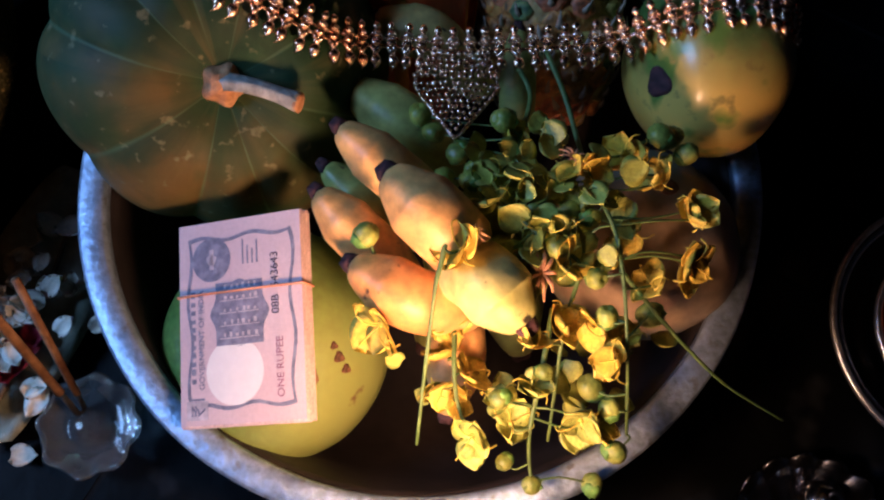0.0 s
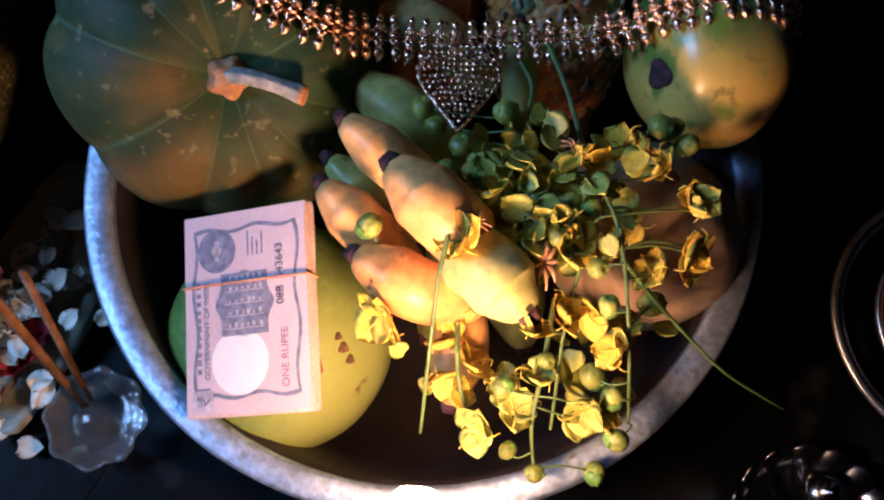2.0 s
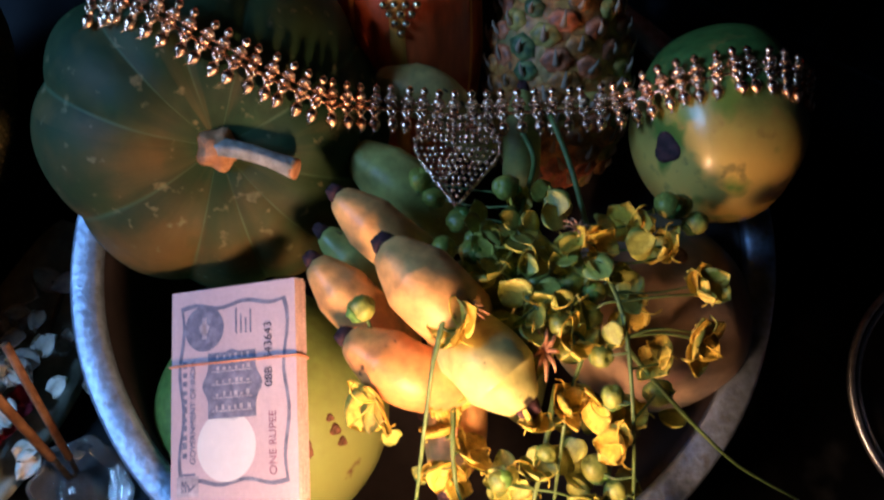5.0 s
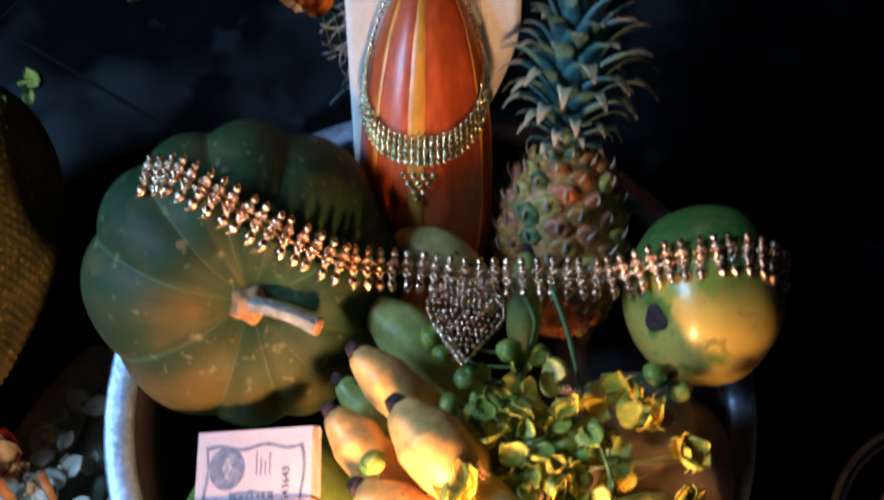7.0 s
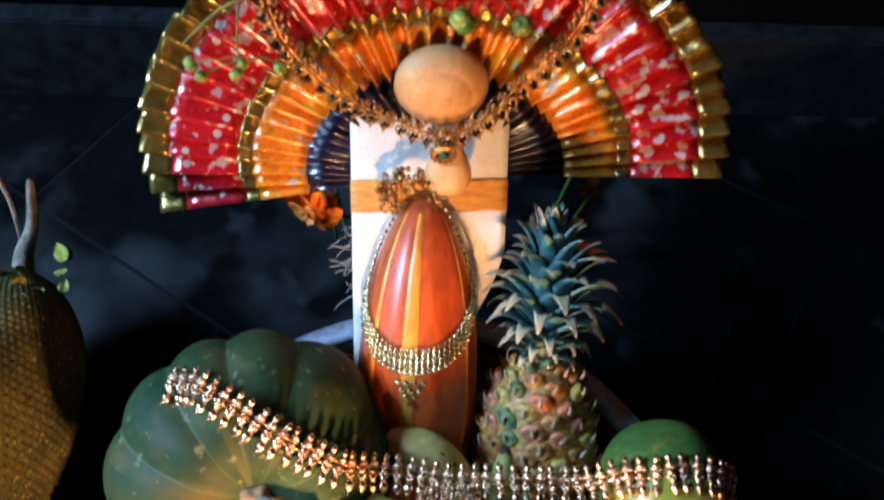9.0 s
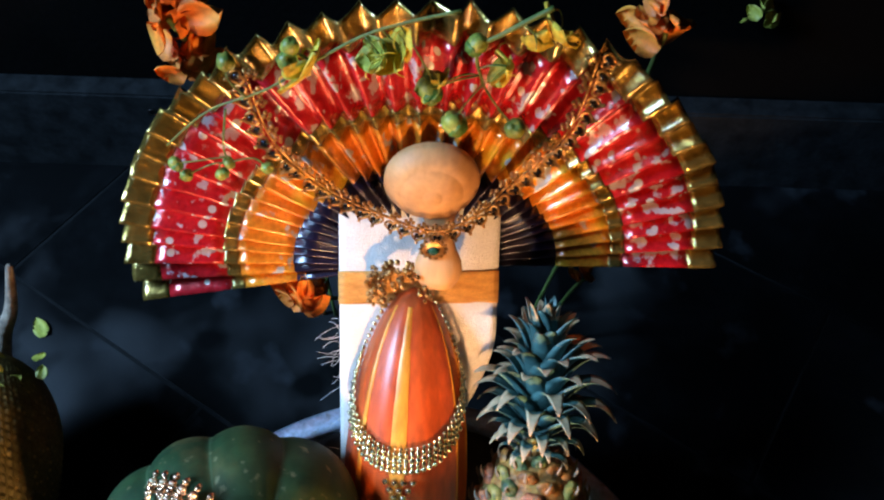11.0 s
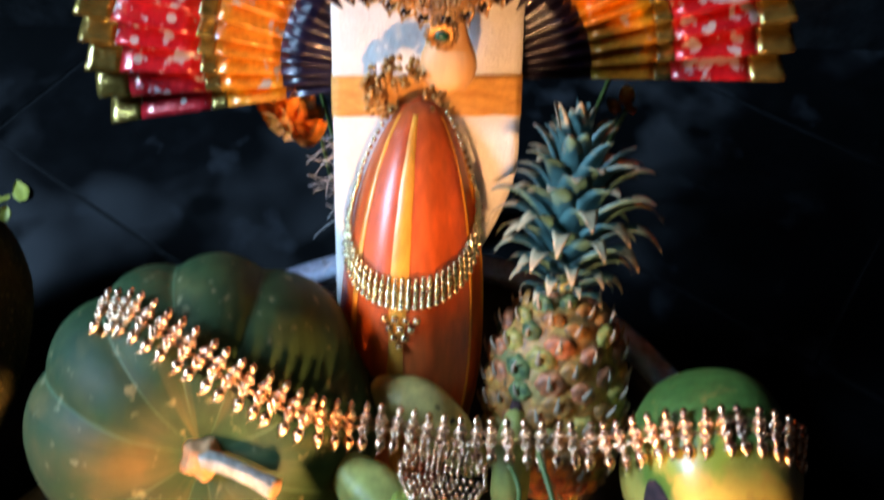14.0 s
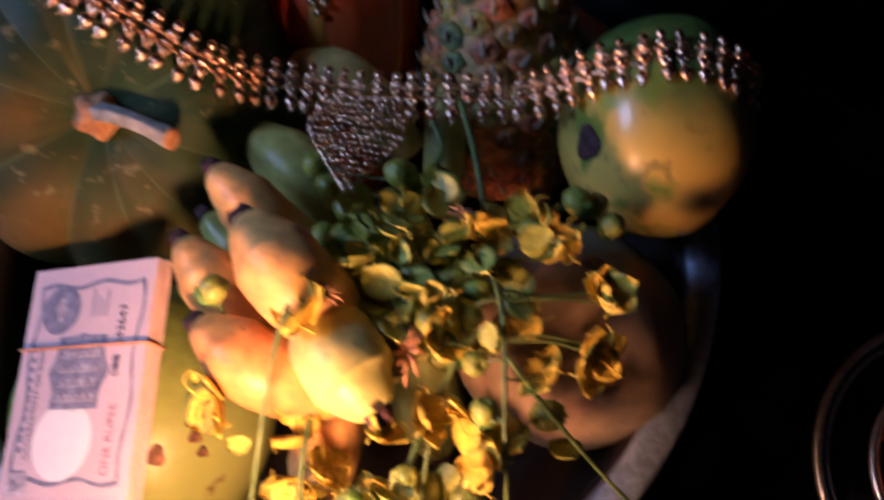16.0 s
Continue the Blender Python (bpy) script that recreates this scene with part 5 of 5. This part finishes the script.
spray_of("spray of green rounded petals and yellow blossom over the bananas",
         [[(0.009, 0.129, 0.190), (0.006, 0.110, 0.184), (0.003, 0.093, 0.176), (-0.002, 0.039, 0.141)],
          [(0.016, 0.149, 0.172), (0.030, 0.140, 0.172), (0.050, 0.120, 0.174), (0.063, 0.113, 0.170), (0.058, 0.089, 0.160), (0.055, 0.044, 0.130)]],
         [(0.016, 0.149, 0.170), (0.025, 0.157, 0.165), (0.035, 0.160, 0.163), (0.044, 0.137, 0.170), (0.059, 0.138, 0.168), (0.034, 0.119, 0.168), (0.053, 0.119, 0.175), (0.019, 0.158, 0.160), (0.046, 0.150, 0.162)],
         [(0.022, 0.138, 0.170, 1.0, 0.5, True), (0.039, 0.146, 0.168, 1.05, 0.7, True), (0.050, 0.128, 0.172, 1.0, 0.6, True), (0.028, 0.150, 0.166, 0.9, 0.8, True), (0.060, 0.128, 0.168, 0.95, 0.8, True),
          (0.043, 0.118, 0.170, 0.9, 0.8, True), (0.014, 0.114, 0.183, 1.0, 0.4), (0.056, 0.112, 0.172, 1.0, 0.8), (0.041, 0.080, 0.168, 0.8, 0.3), (0.054, 0.089, 0.162, 0.85, 0.5)])
spray_of("spray of yellow blossom hanging toward the bowl's front rim",
         [[(0.012, 0.112, 0.140), (0.012, 0.085, 0.146), (0.014, 0.060, 0.143), (0.022, 0.040, 0.136)],
          [(0.055, 0.100, 0.145), (0.050, 0.070, 0.146), (0.046, 0.045, 0.138), (0.048, 0.026, 0.130)]],
         [(0.032, 0.059, 0.150), (0.051, 0.071, 0.150), (0.036, 0.034, 0.130), (0.048, 0.025, 0.130), (0.076, 0.027, 0.120), (0.020, 0.037, 0.140)],
         [(0.011, 0.078, 0.140, 0.9, 0.8), (0.008, 0.066, 0.136, 0.9, 0.7), (0.017, 0.070, 0.136, 0.9, 0.9), (0.007, 0.090, 0.146, 0.9, 0.8), (0.012, 0.058, 0.132, 0.8, 0.8),
          (0.022, 0.044, 0.143, 1.0, 0.4, True), (0.046, 0.064, 0.148, 0.8, 0.5, True), (0.068, 0.053, 0.140, 0.9, 0.5, True), (0.038, 0.050, 0.136, 1.0, 0.9, True), (0.075, 0.051, 0.136, 0.8, 0.5), (0.034, 0.058, 0.142, 0.8, 0.5, True)], bud_size=0.82)
spray_of("single yellow blossom fallen between the bananas and the green fruit", [[(-0.019, 0.092, 0.152), (-0.022, 0.110, 0.158), (-0.026, 0.122, 0.166)]],
         [(-0.027, 0.123, 0.169)], [(-0.019, 0.088, 0.156, 1.15, 0.9)])
stray = thing("bare_flower_stalk", (0, 0, 0), "thin bare green flower stalk lying across the rim", "stalk")
add_stem(stray, [(0.080, 0.112, 0.170), (0.103, 0.093, 0.152), (0.130, 0.075, 0.131), (0.150, 0.067, 0.116), (0.170, 0.061, 0.100)], 0.0011, 0.0004)
heap = thing("loose_blossom_heap", (0, 0, 0), "loose rounded green and yellow petals heaped over the fruit", "petals")
for k in range(112):
    u, v = random.gauss(0, 0.48), random.gauss(0, 0.48)
    at = Vector((0.046 + 0.036 * u, 0.140 + 0.032 * v, 0.170 + random.uniform(-0.010, 0.008)))
    if k > 94:
        at = Vector((0.045 + 0.045 * u, 0.070 + 0.030 * v, 0.136 + random.uniform(-0.008, 0.010)))
    part("petal", random.choice((round_petal, round_petal, round_petal, green_petal)), PETAL_GREEN, heap, m=Matrix.Translation(at) @ rnd_turn(0.7, 1.4) @ Matrix.Rotation(random.uniform(0, 6), 4, "Z") @ Matrix.Scale(random.uniform(0.7, 1.1), 4))
wither = thing("withered_blossom", (0.047, 0.108, 0.172), "shrivelled pink-brown blossom among the buds", "flower")
for k in range(9):
    a = TAU * k / 9
    part("dry_petal", tube(curve([(0, 0, 0), (0.004 * math.cos(a), 0.006 * math.sin(a), 0.004), (0.006 * math.cos(a), 0.012 * math.sin(a), 0.001)], 4), lambda t: 0.0014 * (1 - 0.7 * t), 6), WITHER, wither)
for at in ((0.060, 0.160, 0.174), (0.018, 0.121, 0.184)):
    w = copy_thing(wither, Matrix.Translation(at) @ Matrix.Rotation(1.2, 4, "Z") @ Matrix.Scale(0.6, 4))

FF = tuple(f_nrm)
spray_of("yellow blossom spray laid over the top of the cloth fan",
         [[(-0.010, 0.405, 0.400), (-0.053, 0.404, 0.382), (-0.098, 0.393, 0.354), (-0.128, 0.387, 0.341), (-0.152, 0.380, 0.320)]],
         [(-0.116, 0.393, 0.368), (-0.086, 0.398, 0.377), (-0.088, 0.396, 0.370)],
         [(-0.079, 0.397, 0.362, 1.1, 1.0), (-0.037, 0.404, 0.372, 1.0, 0.8), (-0.045, 0.403, 0.370, 0.9, 0.5, True), (-0.020, 0.406, 0.353, 0.8, 0.6, True)], bud_size=0.8, thin=0.6)
spray_of("yellow blossom spray hanging over the top of the cloth fan",
         [[(0.030, 0.415, 0.398), (0.010, 0.411, 0.385), (-0.002, 0.410, 0.374), (0.002, 0.411, 0.352)]],
         [(-0.002, 0.410, 0.378), (-0.011, 0.403, 0.332), (0.020, 0.407, 0.328), (-0.023, 0.405, 0.351)],
         [(0.025, 0.412, 0.376, 0.8, 0.8), (0.015, 0.410, 0.366, 0.9, 0.6), (0.033, 0.415, 0.381, 1.0, 0.8), (-0.017, 0.405, 0.355, 0.6, 0.3)])
spray_of("green buds of a blossom spray dangling before the cloth fan",
         [[(-0.120, 0.388, 0.342), (-0.124, 0.383, 0.320), (-0.123, 0.382, 0.309)]],
         [(-0.123, 0.382, 0.308), (-0.128, 0.380, 0.301), (-0.104, 0.384, 0.305), (-0.150, 0.378, 0.309), (-0.146, 0.378, 0.300)], [], bud_size=0.6, thin=0.5)

# ---- orange fabric flowers behind the fan ----
o_petal = petal_mesh(0.022, 0.018, 0.3, ORANGE_PETAL, 0.25)
o_green = petal_mesh(0.022, 0.013, 0.2, LEAF, 0.1)


def fabric_flower(at, label, size=1.0, petals=11, material=ORANGE_PETAL, foot=None, mesh=None):
    th = thing("fabric_flower", at, label, "flower", "fabric flowers")
    for k in range(petals):
        d = rnd_turn(-0.2, 1.0) @ Matrix.Scale(size * random.uniform(0.75, 1.1), 4)
        part("petal", mesh or o_petal, material, th, m=Matrix.Translation((random.uniform(-0.01, 0.01) * size, random.uniform(-0.006, 0.006), random.uniform(-0.01, 0.01) * size)) @ d)
    if foot:
        p0 = Vector(foot) - Vector(at)
        part("stem", tube(curve([p0, p0 * 0.5 + Vector((0.01, 0.02, 0)), (0, 0, 0)], 6), 0.0016, 6), STALK, th)
    return th


fabric_flower((-0.160, 0.436, 0.352), "orange fabric flower standing behind the fan", 1.0, 13, foot=(-0.12, 0.47, 0.0))
fabric_flower((-0.155, 0.434, 0.326), "orange and yellow fabric flower behind the fan", 0.9, 11, foot=(-0.11, 0.47, 0.0))
fabric_flower((-0.107, 0.392, 0.155), "orange-red fabric flower under the fan", 0.95, 12, foot=(-0.10, 0.45, 0.0))
fabric_flower((0.094, 0.470, 0.344), "dull orange fabric flower behind the fan in shade", 0.9, 10, foot=(0.06, 0.49, 0.0))
fabric_flower((0.086, 0.445, 0.140), "small orange fabric flower under the fan", 0.5, 7, foot=(0.06, 0.46, 0.0))
pale = petal_mesh(0.014, 0.012, 0.3, PETAL_GREEN, 0.1)
fabric_flower((0.211, 0.668, 0.205), "pale green fabric blossom against the dark wall", 1.1, 7, PETAL_GREEN, None, pale)

# ---- jackfruit ----
jack = thing("jackfruit", (-0.336, 0.225, 0.0), "dark green-brown spiny jackfruit lying on the floor", "jackfruit")
bm = bmesh.new()
NU, NV = 150, 168
grid = []
jt = Matrix.Translation((0, 0, 0.083)) @ Matrix.Rotation(radians(-8), 4, "Z")
for i in range(1, NU):
    th = math.pi * i / NU
    row = []
    for k in range(NV):
        a = TAU * k / NV
        p = Vector((math.sin(th) * math.cos(a), -math.cos(th), math.sin(th) * math.sin(a)))
        spike = 0.0026 * random.uniform(0.5, 1.2) if (k + (i // 2)) % 2 == 0 and i % 2 == 0 else 0.0
        lump = 1 + 0.05 * noise.noise(p * 1.8)
        q = Vector((p.x * 0.078, p.y * 0.132, p.z * 0.081)) * lump
        row.append(bm.verts.new(jt @ (q + p * spike * math.sin(th) ** 3)))
    grid.append(row)
for a, b in zip(grid, grid[1:]):
    for k in range(NV):
        bm.faces.new((a[k], a[(k + 1) % NV], b[(k + 1) % NV], b[k]))
bm.faces.new(grid[0])
bm.faces.new(grid[-1])
part("rind", bm, JACK, jack, smooth=False)
st = [Vector((0.012, 0.122, 0.090)), Vector((0.012, 0.142, 0.105)), Vector((0.022, 0.155, 0.125)), Vector((0.030, 0.168, 0.160))]
part("stalk", tube(curve(st, 6), lambda t: 0.0085 * (1 - 0.75 * t), 10, facets=0.12), BARK, jack, "woody peeling stalk")
part("twig", tube(curve([st[1], st[1] + Vector((-0.004, 0.02, 0.03)), st[1] + Vector((-0.012, 0.032, 0.05))], 5), 0.0016, 6), BARK, jack)
for k in range(16):
    at = Vector((0.02 + random.uniform(-0.03, 0.045), 0.085 + random.uniform(-0.06, 0.05), 0.15))
    at.z = 0.083 + 0.081 * math.sqrt(max(0.05, 1 - (at.x / 0.078) ** 2 - (at.y / 0.132) ** 2)) + 0.002
    part("fallen_petal", pale if k % 3 else green_petal, PETAL_GREEN, jack, "dry yellow-green petal", m=Matrix.Translation(at) @ rnd_turn(0.5, 1.0) @ Matrix.Scale(0.7, 4))
for k in range(3):
    c0 = Vector((-0.03 + 0.008 * k, 0.06 + 0.02 * k, 0.152))
    part("tendril", tube([c0 + Vector((0.014 * math.cos(a), 0.012 * math.sin(a), 0.004 * math.sin(2 * a))) for a in [TAU * q / 22 * 0.85 for q in range(23)]], 0.0008, 5), STALK, jack, "thin dry curled tendril")

# ---- leaf with loose petals ----
leaf = thing("banana_leaf", (-0.238, 0.11, 0.0), "cut grey-green leaf lying on the floor under petals", "leaf")
bm = bmesh.new()
line = curve([(0.012, 0.098, 0.010), (0.004, 0.065, 0.006), (-0.002, 0.030, 0.004), (-0.012, -0.020, 0.004), (-0.030, -0.075, 0.004)], 6)
prev = None
for i, p in enumerate(line):
    u = i / (len(line) - 1)
    w = 0.040 * math.sin(math.pi * min(0.97, 0.06 + u * 0.75)) ** 0.7
    row = []
    for v, t in ((-1, 0.012), (-0.5, 0.003), (0, 0), (0.5, 0.003), (1, 0.010), (0.5, 0.0015), (0, -0.0015), (-0.5, 0.0015)):
        row.append(bm.verts.new(p + Vector((w * v, 0.1 * w * v, t + 0.001 * noise.noise(Vector((u * 6, v * 3, 0)))))))
    if prev:
        for q in range(8):
            bm.faces.new((prev[q], prev[(q + 1) % 8], row[(q + 1) % 8], row[q]))
    else:
        bm.faces.new(row)
    prev = row
bm.faces.new(prev)
part("blade", bm, LEAF, leaf)
part("midrib", tube([p + Vector((0, 0, 0.0012)) for p in line], lambda t: 0.0012 + 0.0006 * t, 6), BARK, leaf)
white = petal_mesh(0.016, 0.013, 0.3, WHITE_PETAL, 0.2)
red = petal_mesh(0.020, 0.017, 0.25, RED_PETAL, 0.15)


def blossom(at, mesh, material, label, n, size=1.0):
    th = thing("cut_flower", at, label, "flower", "cut flowers")
    for k in range(n):
        part("petal", mesh, material, th, m=Matrix.Rotation(TAU * k / n + random.uniform(-0.2, 0.2), 4, "Z") @ Matrix.Rotation(radians(random.uniform(5, 50)), 4, "X") @ Matrix.Scale(size * random.uniform(0.8, 1.15), 4))


for x, y, z, n, s in ((-0.246, 0.112, 0.016, 7, 1.0), (-0.262, 0.096, 0.018, 7, 1.0), (-0.250, 0.142, 0.012, 6, 0.8), (-0.270, 0.076, 0.018, 7, 1.0), (-0.266, 0.118, 0.016, 7, 0.9),
                      (-0.222, 0.128, 0.012, 4, 0.7), (-0.284, 0.098, 0.018, 7, 1.0), (-0.212, 0.133, 0.012, 3, 0.6), (-0.262, 0.060, 0.014, 6, 0.9)):
    blossom((x, y, z), white, WHITE_PETAL, "cream-white cut flower lying on a leaf", n, s)
for x, y, z, n, s in ((-0.277, 0.130, 0.014, 5, 1.0), (-0.255, 0.080, 0.012, 5, 0.9), (-0.240, 0.098, 0.010, 4, 0.7), (-0.280, 0.055, 0.012, 5, 0.9), (-0.290, 0.115, 0.014, 5, 1.0)):
    blossom((x, y, z), red, RED_PETAL, "crushed dark red cut flower on a leaf", n, s)
spots = [(-0.253, 0.044, 0.004), (-0.232, 0.182, 0.004), (-0.24, 0.168, 0.004), (-0.262, 0.162, 0.004), (-0.245, 0.03, 0.004), (-0.22, 0.205, 0.004)]
for k in range(34):
    spots.append((-0.256 + random.gauss(0, 0.020), 0.108 + random.gauss(0, 0.026), 0.016 + random.uniform(0, 0.010)))
for x, y, z in spots:
    one = tagged(part("loose_petal", white, WHITE_PETAL, m=Matrix.Translation((x, y, z)) @ Matrix.Rotation(random.uniform(0, 6), 4, "Z") @ Matrix.Rotation(random.uniform(-0.5, 0.5), 4, "X") @ Matrix.Scale(random.uniform(0.8, 1.15), 4)), "single cream petal dropped beside a leaf", "petal", "loose petals")
dry = tagged(part("fallen_leaflet", pale, PETAL_GREEN, m=Matrix.Translation((-0.352, 0.418, 0.001)) @ Matrix.Rotation(0.7, 4, "Z") @ Matrix.Diagonal((1.0, 1.5, 0.3, 1))), "small yellow-green leaf lying on the floor", "leaf")

# ---- incense holder ----
hold = thing("incense_holder", (-0.195, 0.048, 0), "clear cut-glass incense holder with two burnt sticks", "incense holder")
prof = [(0.0, 0.0), (0.012, 0.0), (0.018, 0.004), (0.024, 0.013), (0.0285, 0.019), (0.0292, 0.0215), (0.0275, 0.0222), (0.0240, 0.0195), (0.0205, 0.0170), (0.0190, 0.0180), (0.0178, 0.0164), (0.0162, 0.0174), (0.0148, 0.0158), (0.0130, 0.0176), (0.0112, 0.0175), (0.0104, 0.0225), (0.0085, 0.0248), (0.0, 0.0252)]
part("glass_body", lathe(prof, 64, lambda p, a: Vector((p.x * (1 + 0.055 * math.cos(8 * a) * min(1, math.hypot(p.x, p.y) / 0.028) ** 2), p.y * (1 + 0.055 * math.cos(8 * a) * min(1, math.hypot(p.x, p.y) / 0.028) ** 2), p.z + 0.0012 * math.cos(16 * a) * (math.hypot(p.x, p.y) > 0.024)))), GLASS, hold, "eight-lobed cut glass dish")
for k in range(5):
    a = TAU * k / 5 + 0.3
    part("stick_hole", lathe([(0, 0), (0.0011, 0), (0.0013, 0.0007), (0.0008, 0.0009), (0, 0.0003)], 10), CHAR, hold, m=Matrix.Translation((0.0062 * math.cos(a), 0.0062 * math.sin(a), 0.0246)))
for a, b, r in (((-0.006, 0.005, 0.022), (-0.034, 0.090, 0.200), 0.0026), ((-0.004, 0.010, 0.022), (-0.013, 0.064, 0.105), 0.0022)):
    a, b = Vector(a), Vector(b)
    stick = part("incense_stick", tube([a.lerp(b, 0.12), a.lerp(b, 0.5), b], r, 10), INCENSE, hold, "brown incense stick")
    part("thin_end", tube([a, a.lerp(b, 0.13)], r * 0.7, 8), CHAR, stick, "dark thin end of the stick")

# ---- steel dish of powder on the east side ----
tray = thing("steel_plate", (0.304, 0.124, 0), "round polished steel dish with two rims, holding orange-red powder", "dish")
part("dish_body", lathe([(0.0, 0.0), (0.054, 0.0), (0.066, 0.010), (0.0735, 0.028), (0.0760, 0.030), (0.0772, 0.0335), (0.0752, 0.0362), (0.0715, 0.035), (0.068, 0.030), (0.058, 0.013), (0.052, 0.011), (0.0, 0.011)], 72), STEEL, tray)
part("inner_ring", lathe([(0.042, 0.010), (0.0480, 0.022), (0.0505, 0.0285), (0.0518, 0.0320), (0.0500, 0.0345), (0.0470, 0.0330), (0.0445, 0.0270), (0.040, 0.012), (0.042, 0.010)], 64), STEEL, tray, "second raised steel rim")
# Rims are painted brighter than the body to stand for reflected light.
for ring_r, ring_z, ring_t in ((0.0758, 0.0345, 0.0022), (0.0712, 0.0325, 0.0014), (0.0502, 0.0335, 0.0020)):
    loop = [(ring_r * math.cos(TAU * k / 72), ring_r * math.sin(TAU * k / 72), ring_z) for k in range(73)]
    part("rolled_rim", tube(loop, ring_t, 10), TRAY_STEEL, tray, "rolled steel rim with its highlight put into a brighter colour")
part("powder", lathe([(0.0, 0.012), (0.0395, 0.012), (0.0405, 0.024), (0.030, 0.0285), (0.0, 0.031)], 40, lambda p, a: Vector((p.x, p.y, p.z + 0.0025 * noise.noise(p * 90)))), KUMKUM, tray, "orange-red powder")

# ---- small scalloped steel dish ----
dish = thing("steel_dish", (0.213, 0.005, 0), "small fluted steel dish with a round silver box", "dish")
prof = [(0.0, 0.0), (0.028, 0.0), (0.035, 0.006), (0.0435, 0.015), (0.0455, 0.0170), (0.0435, 0.0178), (0.035, 0.0090), (0.027, 0.003), (0.0, 0.003)]
part("dish_body", lathe(prof, 128, lambda p, a: Vector((p.x * (1 + 0.05 * abs(math.cos(8 * a)) * min(1, math.hypot(p.x, p.y) / 0.043) ** 3), p.y * (1 + 0.05 * abs(math.cos(8 * a)) * min(1, math.hypot(p.x, p.y) / 0.043) ** 3), p.z + 0.004 * abs(math.cos(8 * a)) * min(1, math.hypot(p.x, p.y) / 0.043) ** 3))), STEEL, dish)
box = thing("silver_box", (0.222, 0.026, 0.003), "small round shiny silver box in the dish", "box")
part("box_body", lathe([(0, 0), (0.006, 0), (0.0108, 0.005), (0.0124, 0.011), (0.0124, 0.012), (0, 0.012)], 28), STEEL, box)
part("lid", lathe([(0, 0.0122), (0.0128, 0.0122), (0.0128, 0.0138), (0.0115, 0.0180), (0.007, 0.0215), (0.002, 0.0228), (0.0016, 0.0245), (0, 0.025)], 28), STEEL, box, "domed lid")

# ---- oil lamp with burning wicks ----
lamp = thing("oil_lamp", (0.008, -0.034, 0), "brass oil lamp with burning cotton wicks", "oil lamp")
part("foot", lathe([(0, 0), (0.045, 0), (0.047, 0.004), (0.040, 0.010), (0.022, 0.020), (0.012, 0.030), (0.0, 0.030)], 48), BRASS, lamp)
part("column", lathe([(0, 0.028), (0.010, 0.028), (0.007, 0.044), (0.012, 0.052), (0.007, 0.060), (0.006, 0.090), (0.011, 0.098), (0.006, 0.106), (0.007, 0.175), (0.0, 0.175)], 32), BRASS, lamp)
part("oil_dish", lathe([(0, 0.173), (0.010, 0.173), (0.027, 0.183), (0.036, 0.195), (0.0375, 0.198), (0.0355, 0.199), (0.026, 0.189), (0.010, 0.181), (0, 0.181)], 48), BRASS, lamp)
for x, y, s in ((-0.006, 0.040, 1.0), (0.012, 0.038, 0.6), (0.038, 0.006, 0.3)):
    a = Vector((x * 0.35, y * 0.35, 0.189))
    b = Vector((x, y - 0.002, 0.2035))
    part("wick", tube(curve([a, a.lerp(b, 0.6) + Vector((0, 0, 0.002)), b], 4), 0.0017, 7), WICK, lamp)
    fp = [(0.0, -0.004), (0.0040, -0.002), (0.0078, 0.004), (0.0085, 0.010), (0.0064, 0.018), (0.0034, 0.026), (0.0010, 0.034), (0.0, 0.037)]
    part("flame", lathe([(r * s, z * s) for r, z in fp], 20, lambda p, a: Vector((p.x * (1 + 0.12 * math.sin(2 * a + 90 * p.z)), p.y * (1 + 0.10 * math.sin(3 * a)), p.z))), FLAME, lamp, "bright yellow-white flame", m=Matrix.Translation((x, y, 0.2065)) @ Matrix.Rotation(radians(16), 4, (-0.8, -0.5, 0)))

# ---- floor strips ----
TL, TW, GAP = 0.40, 0.190, 0.0018
bm = bmesh.new()
slab(bm, TL - GAP, TW - GAP, 0.012, Matrix.Translation((0, 0, -0.006)), 0.0009)
tile = finish(bm, False)
tile.materials.append(STONE)
ang = radians(-27)
for i in range(-4, 5):
    for j in range(-9, 10):
        c0 = Matrix.Rotation(ang, 4, "Z") @ Vector((i * TL + (0.17 if j % 2 else 0.0) + 0.03, j * TW + 0.012, 0)) + Vector((-0.1, 0.2, 0))
        if -1.1 < c0.x < 1.1 and -0.75 < c0.y < 0.80:
            part("floor_slab", tile, STONE, floor, m=Matrix.Translation((c0.x, c0.y, random.uniform(-0.0004, 0.0))) @ Matrix.Rotation(ang + random.uniform(-0.003, 0.003), 4, "Z"))
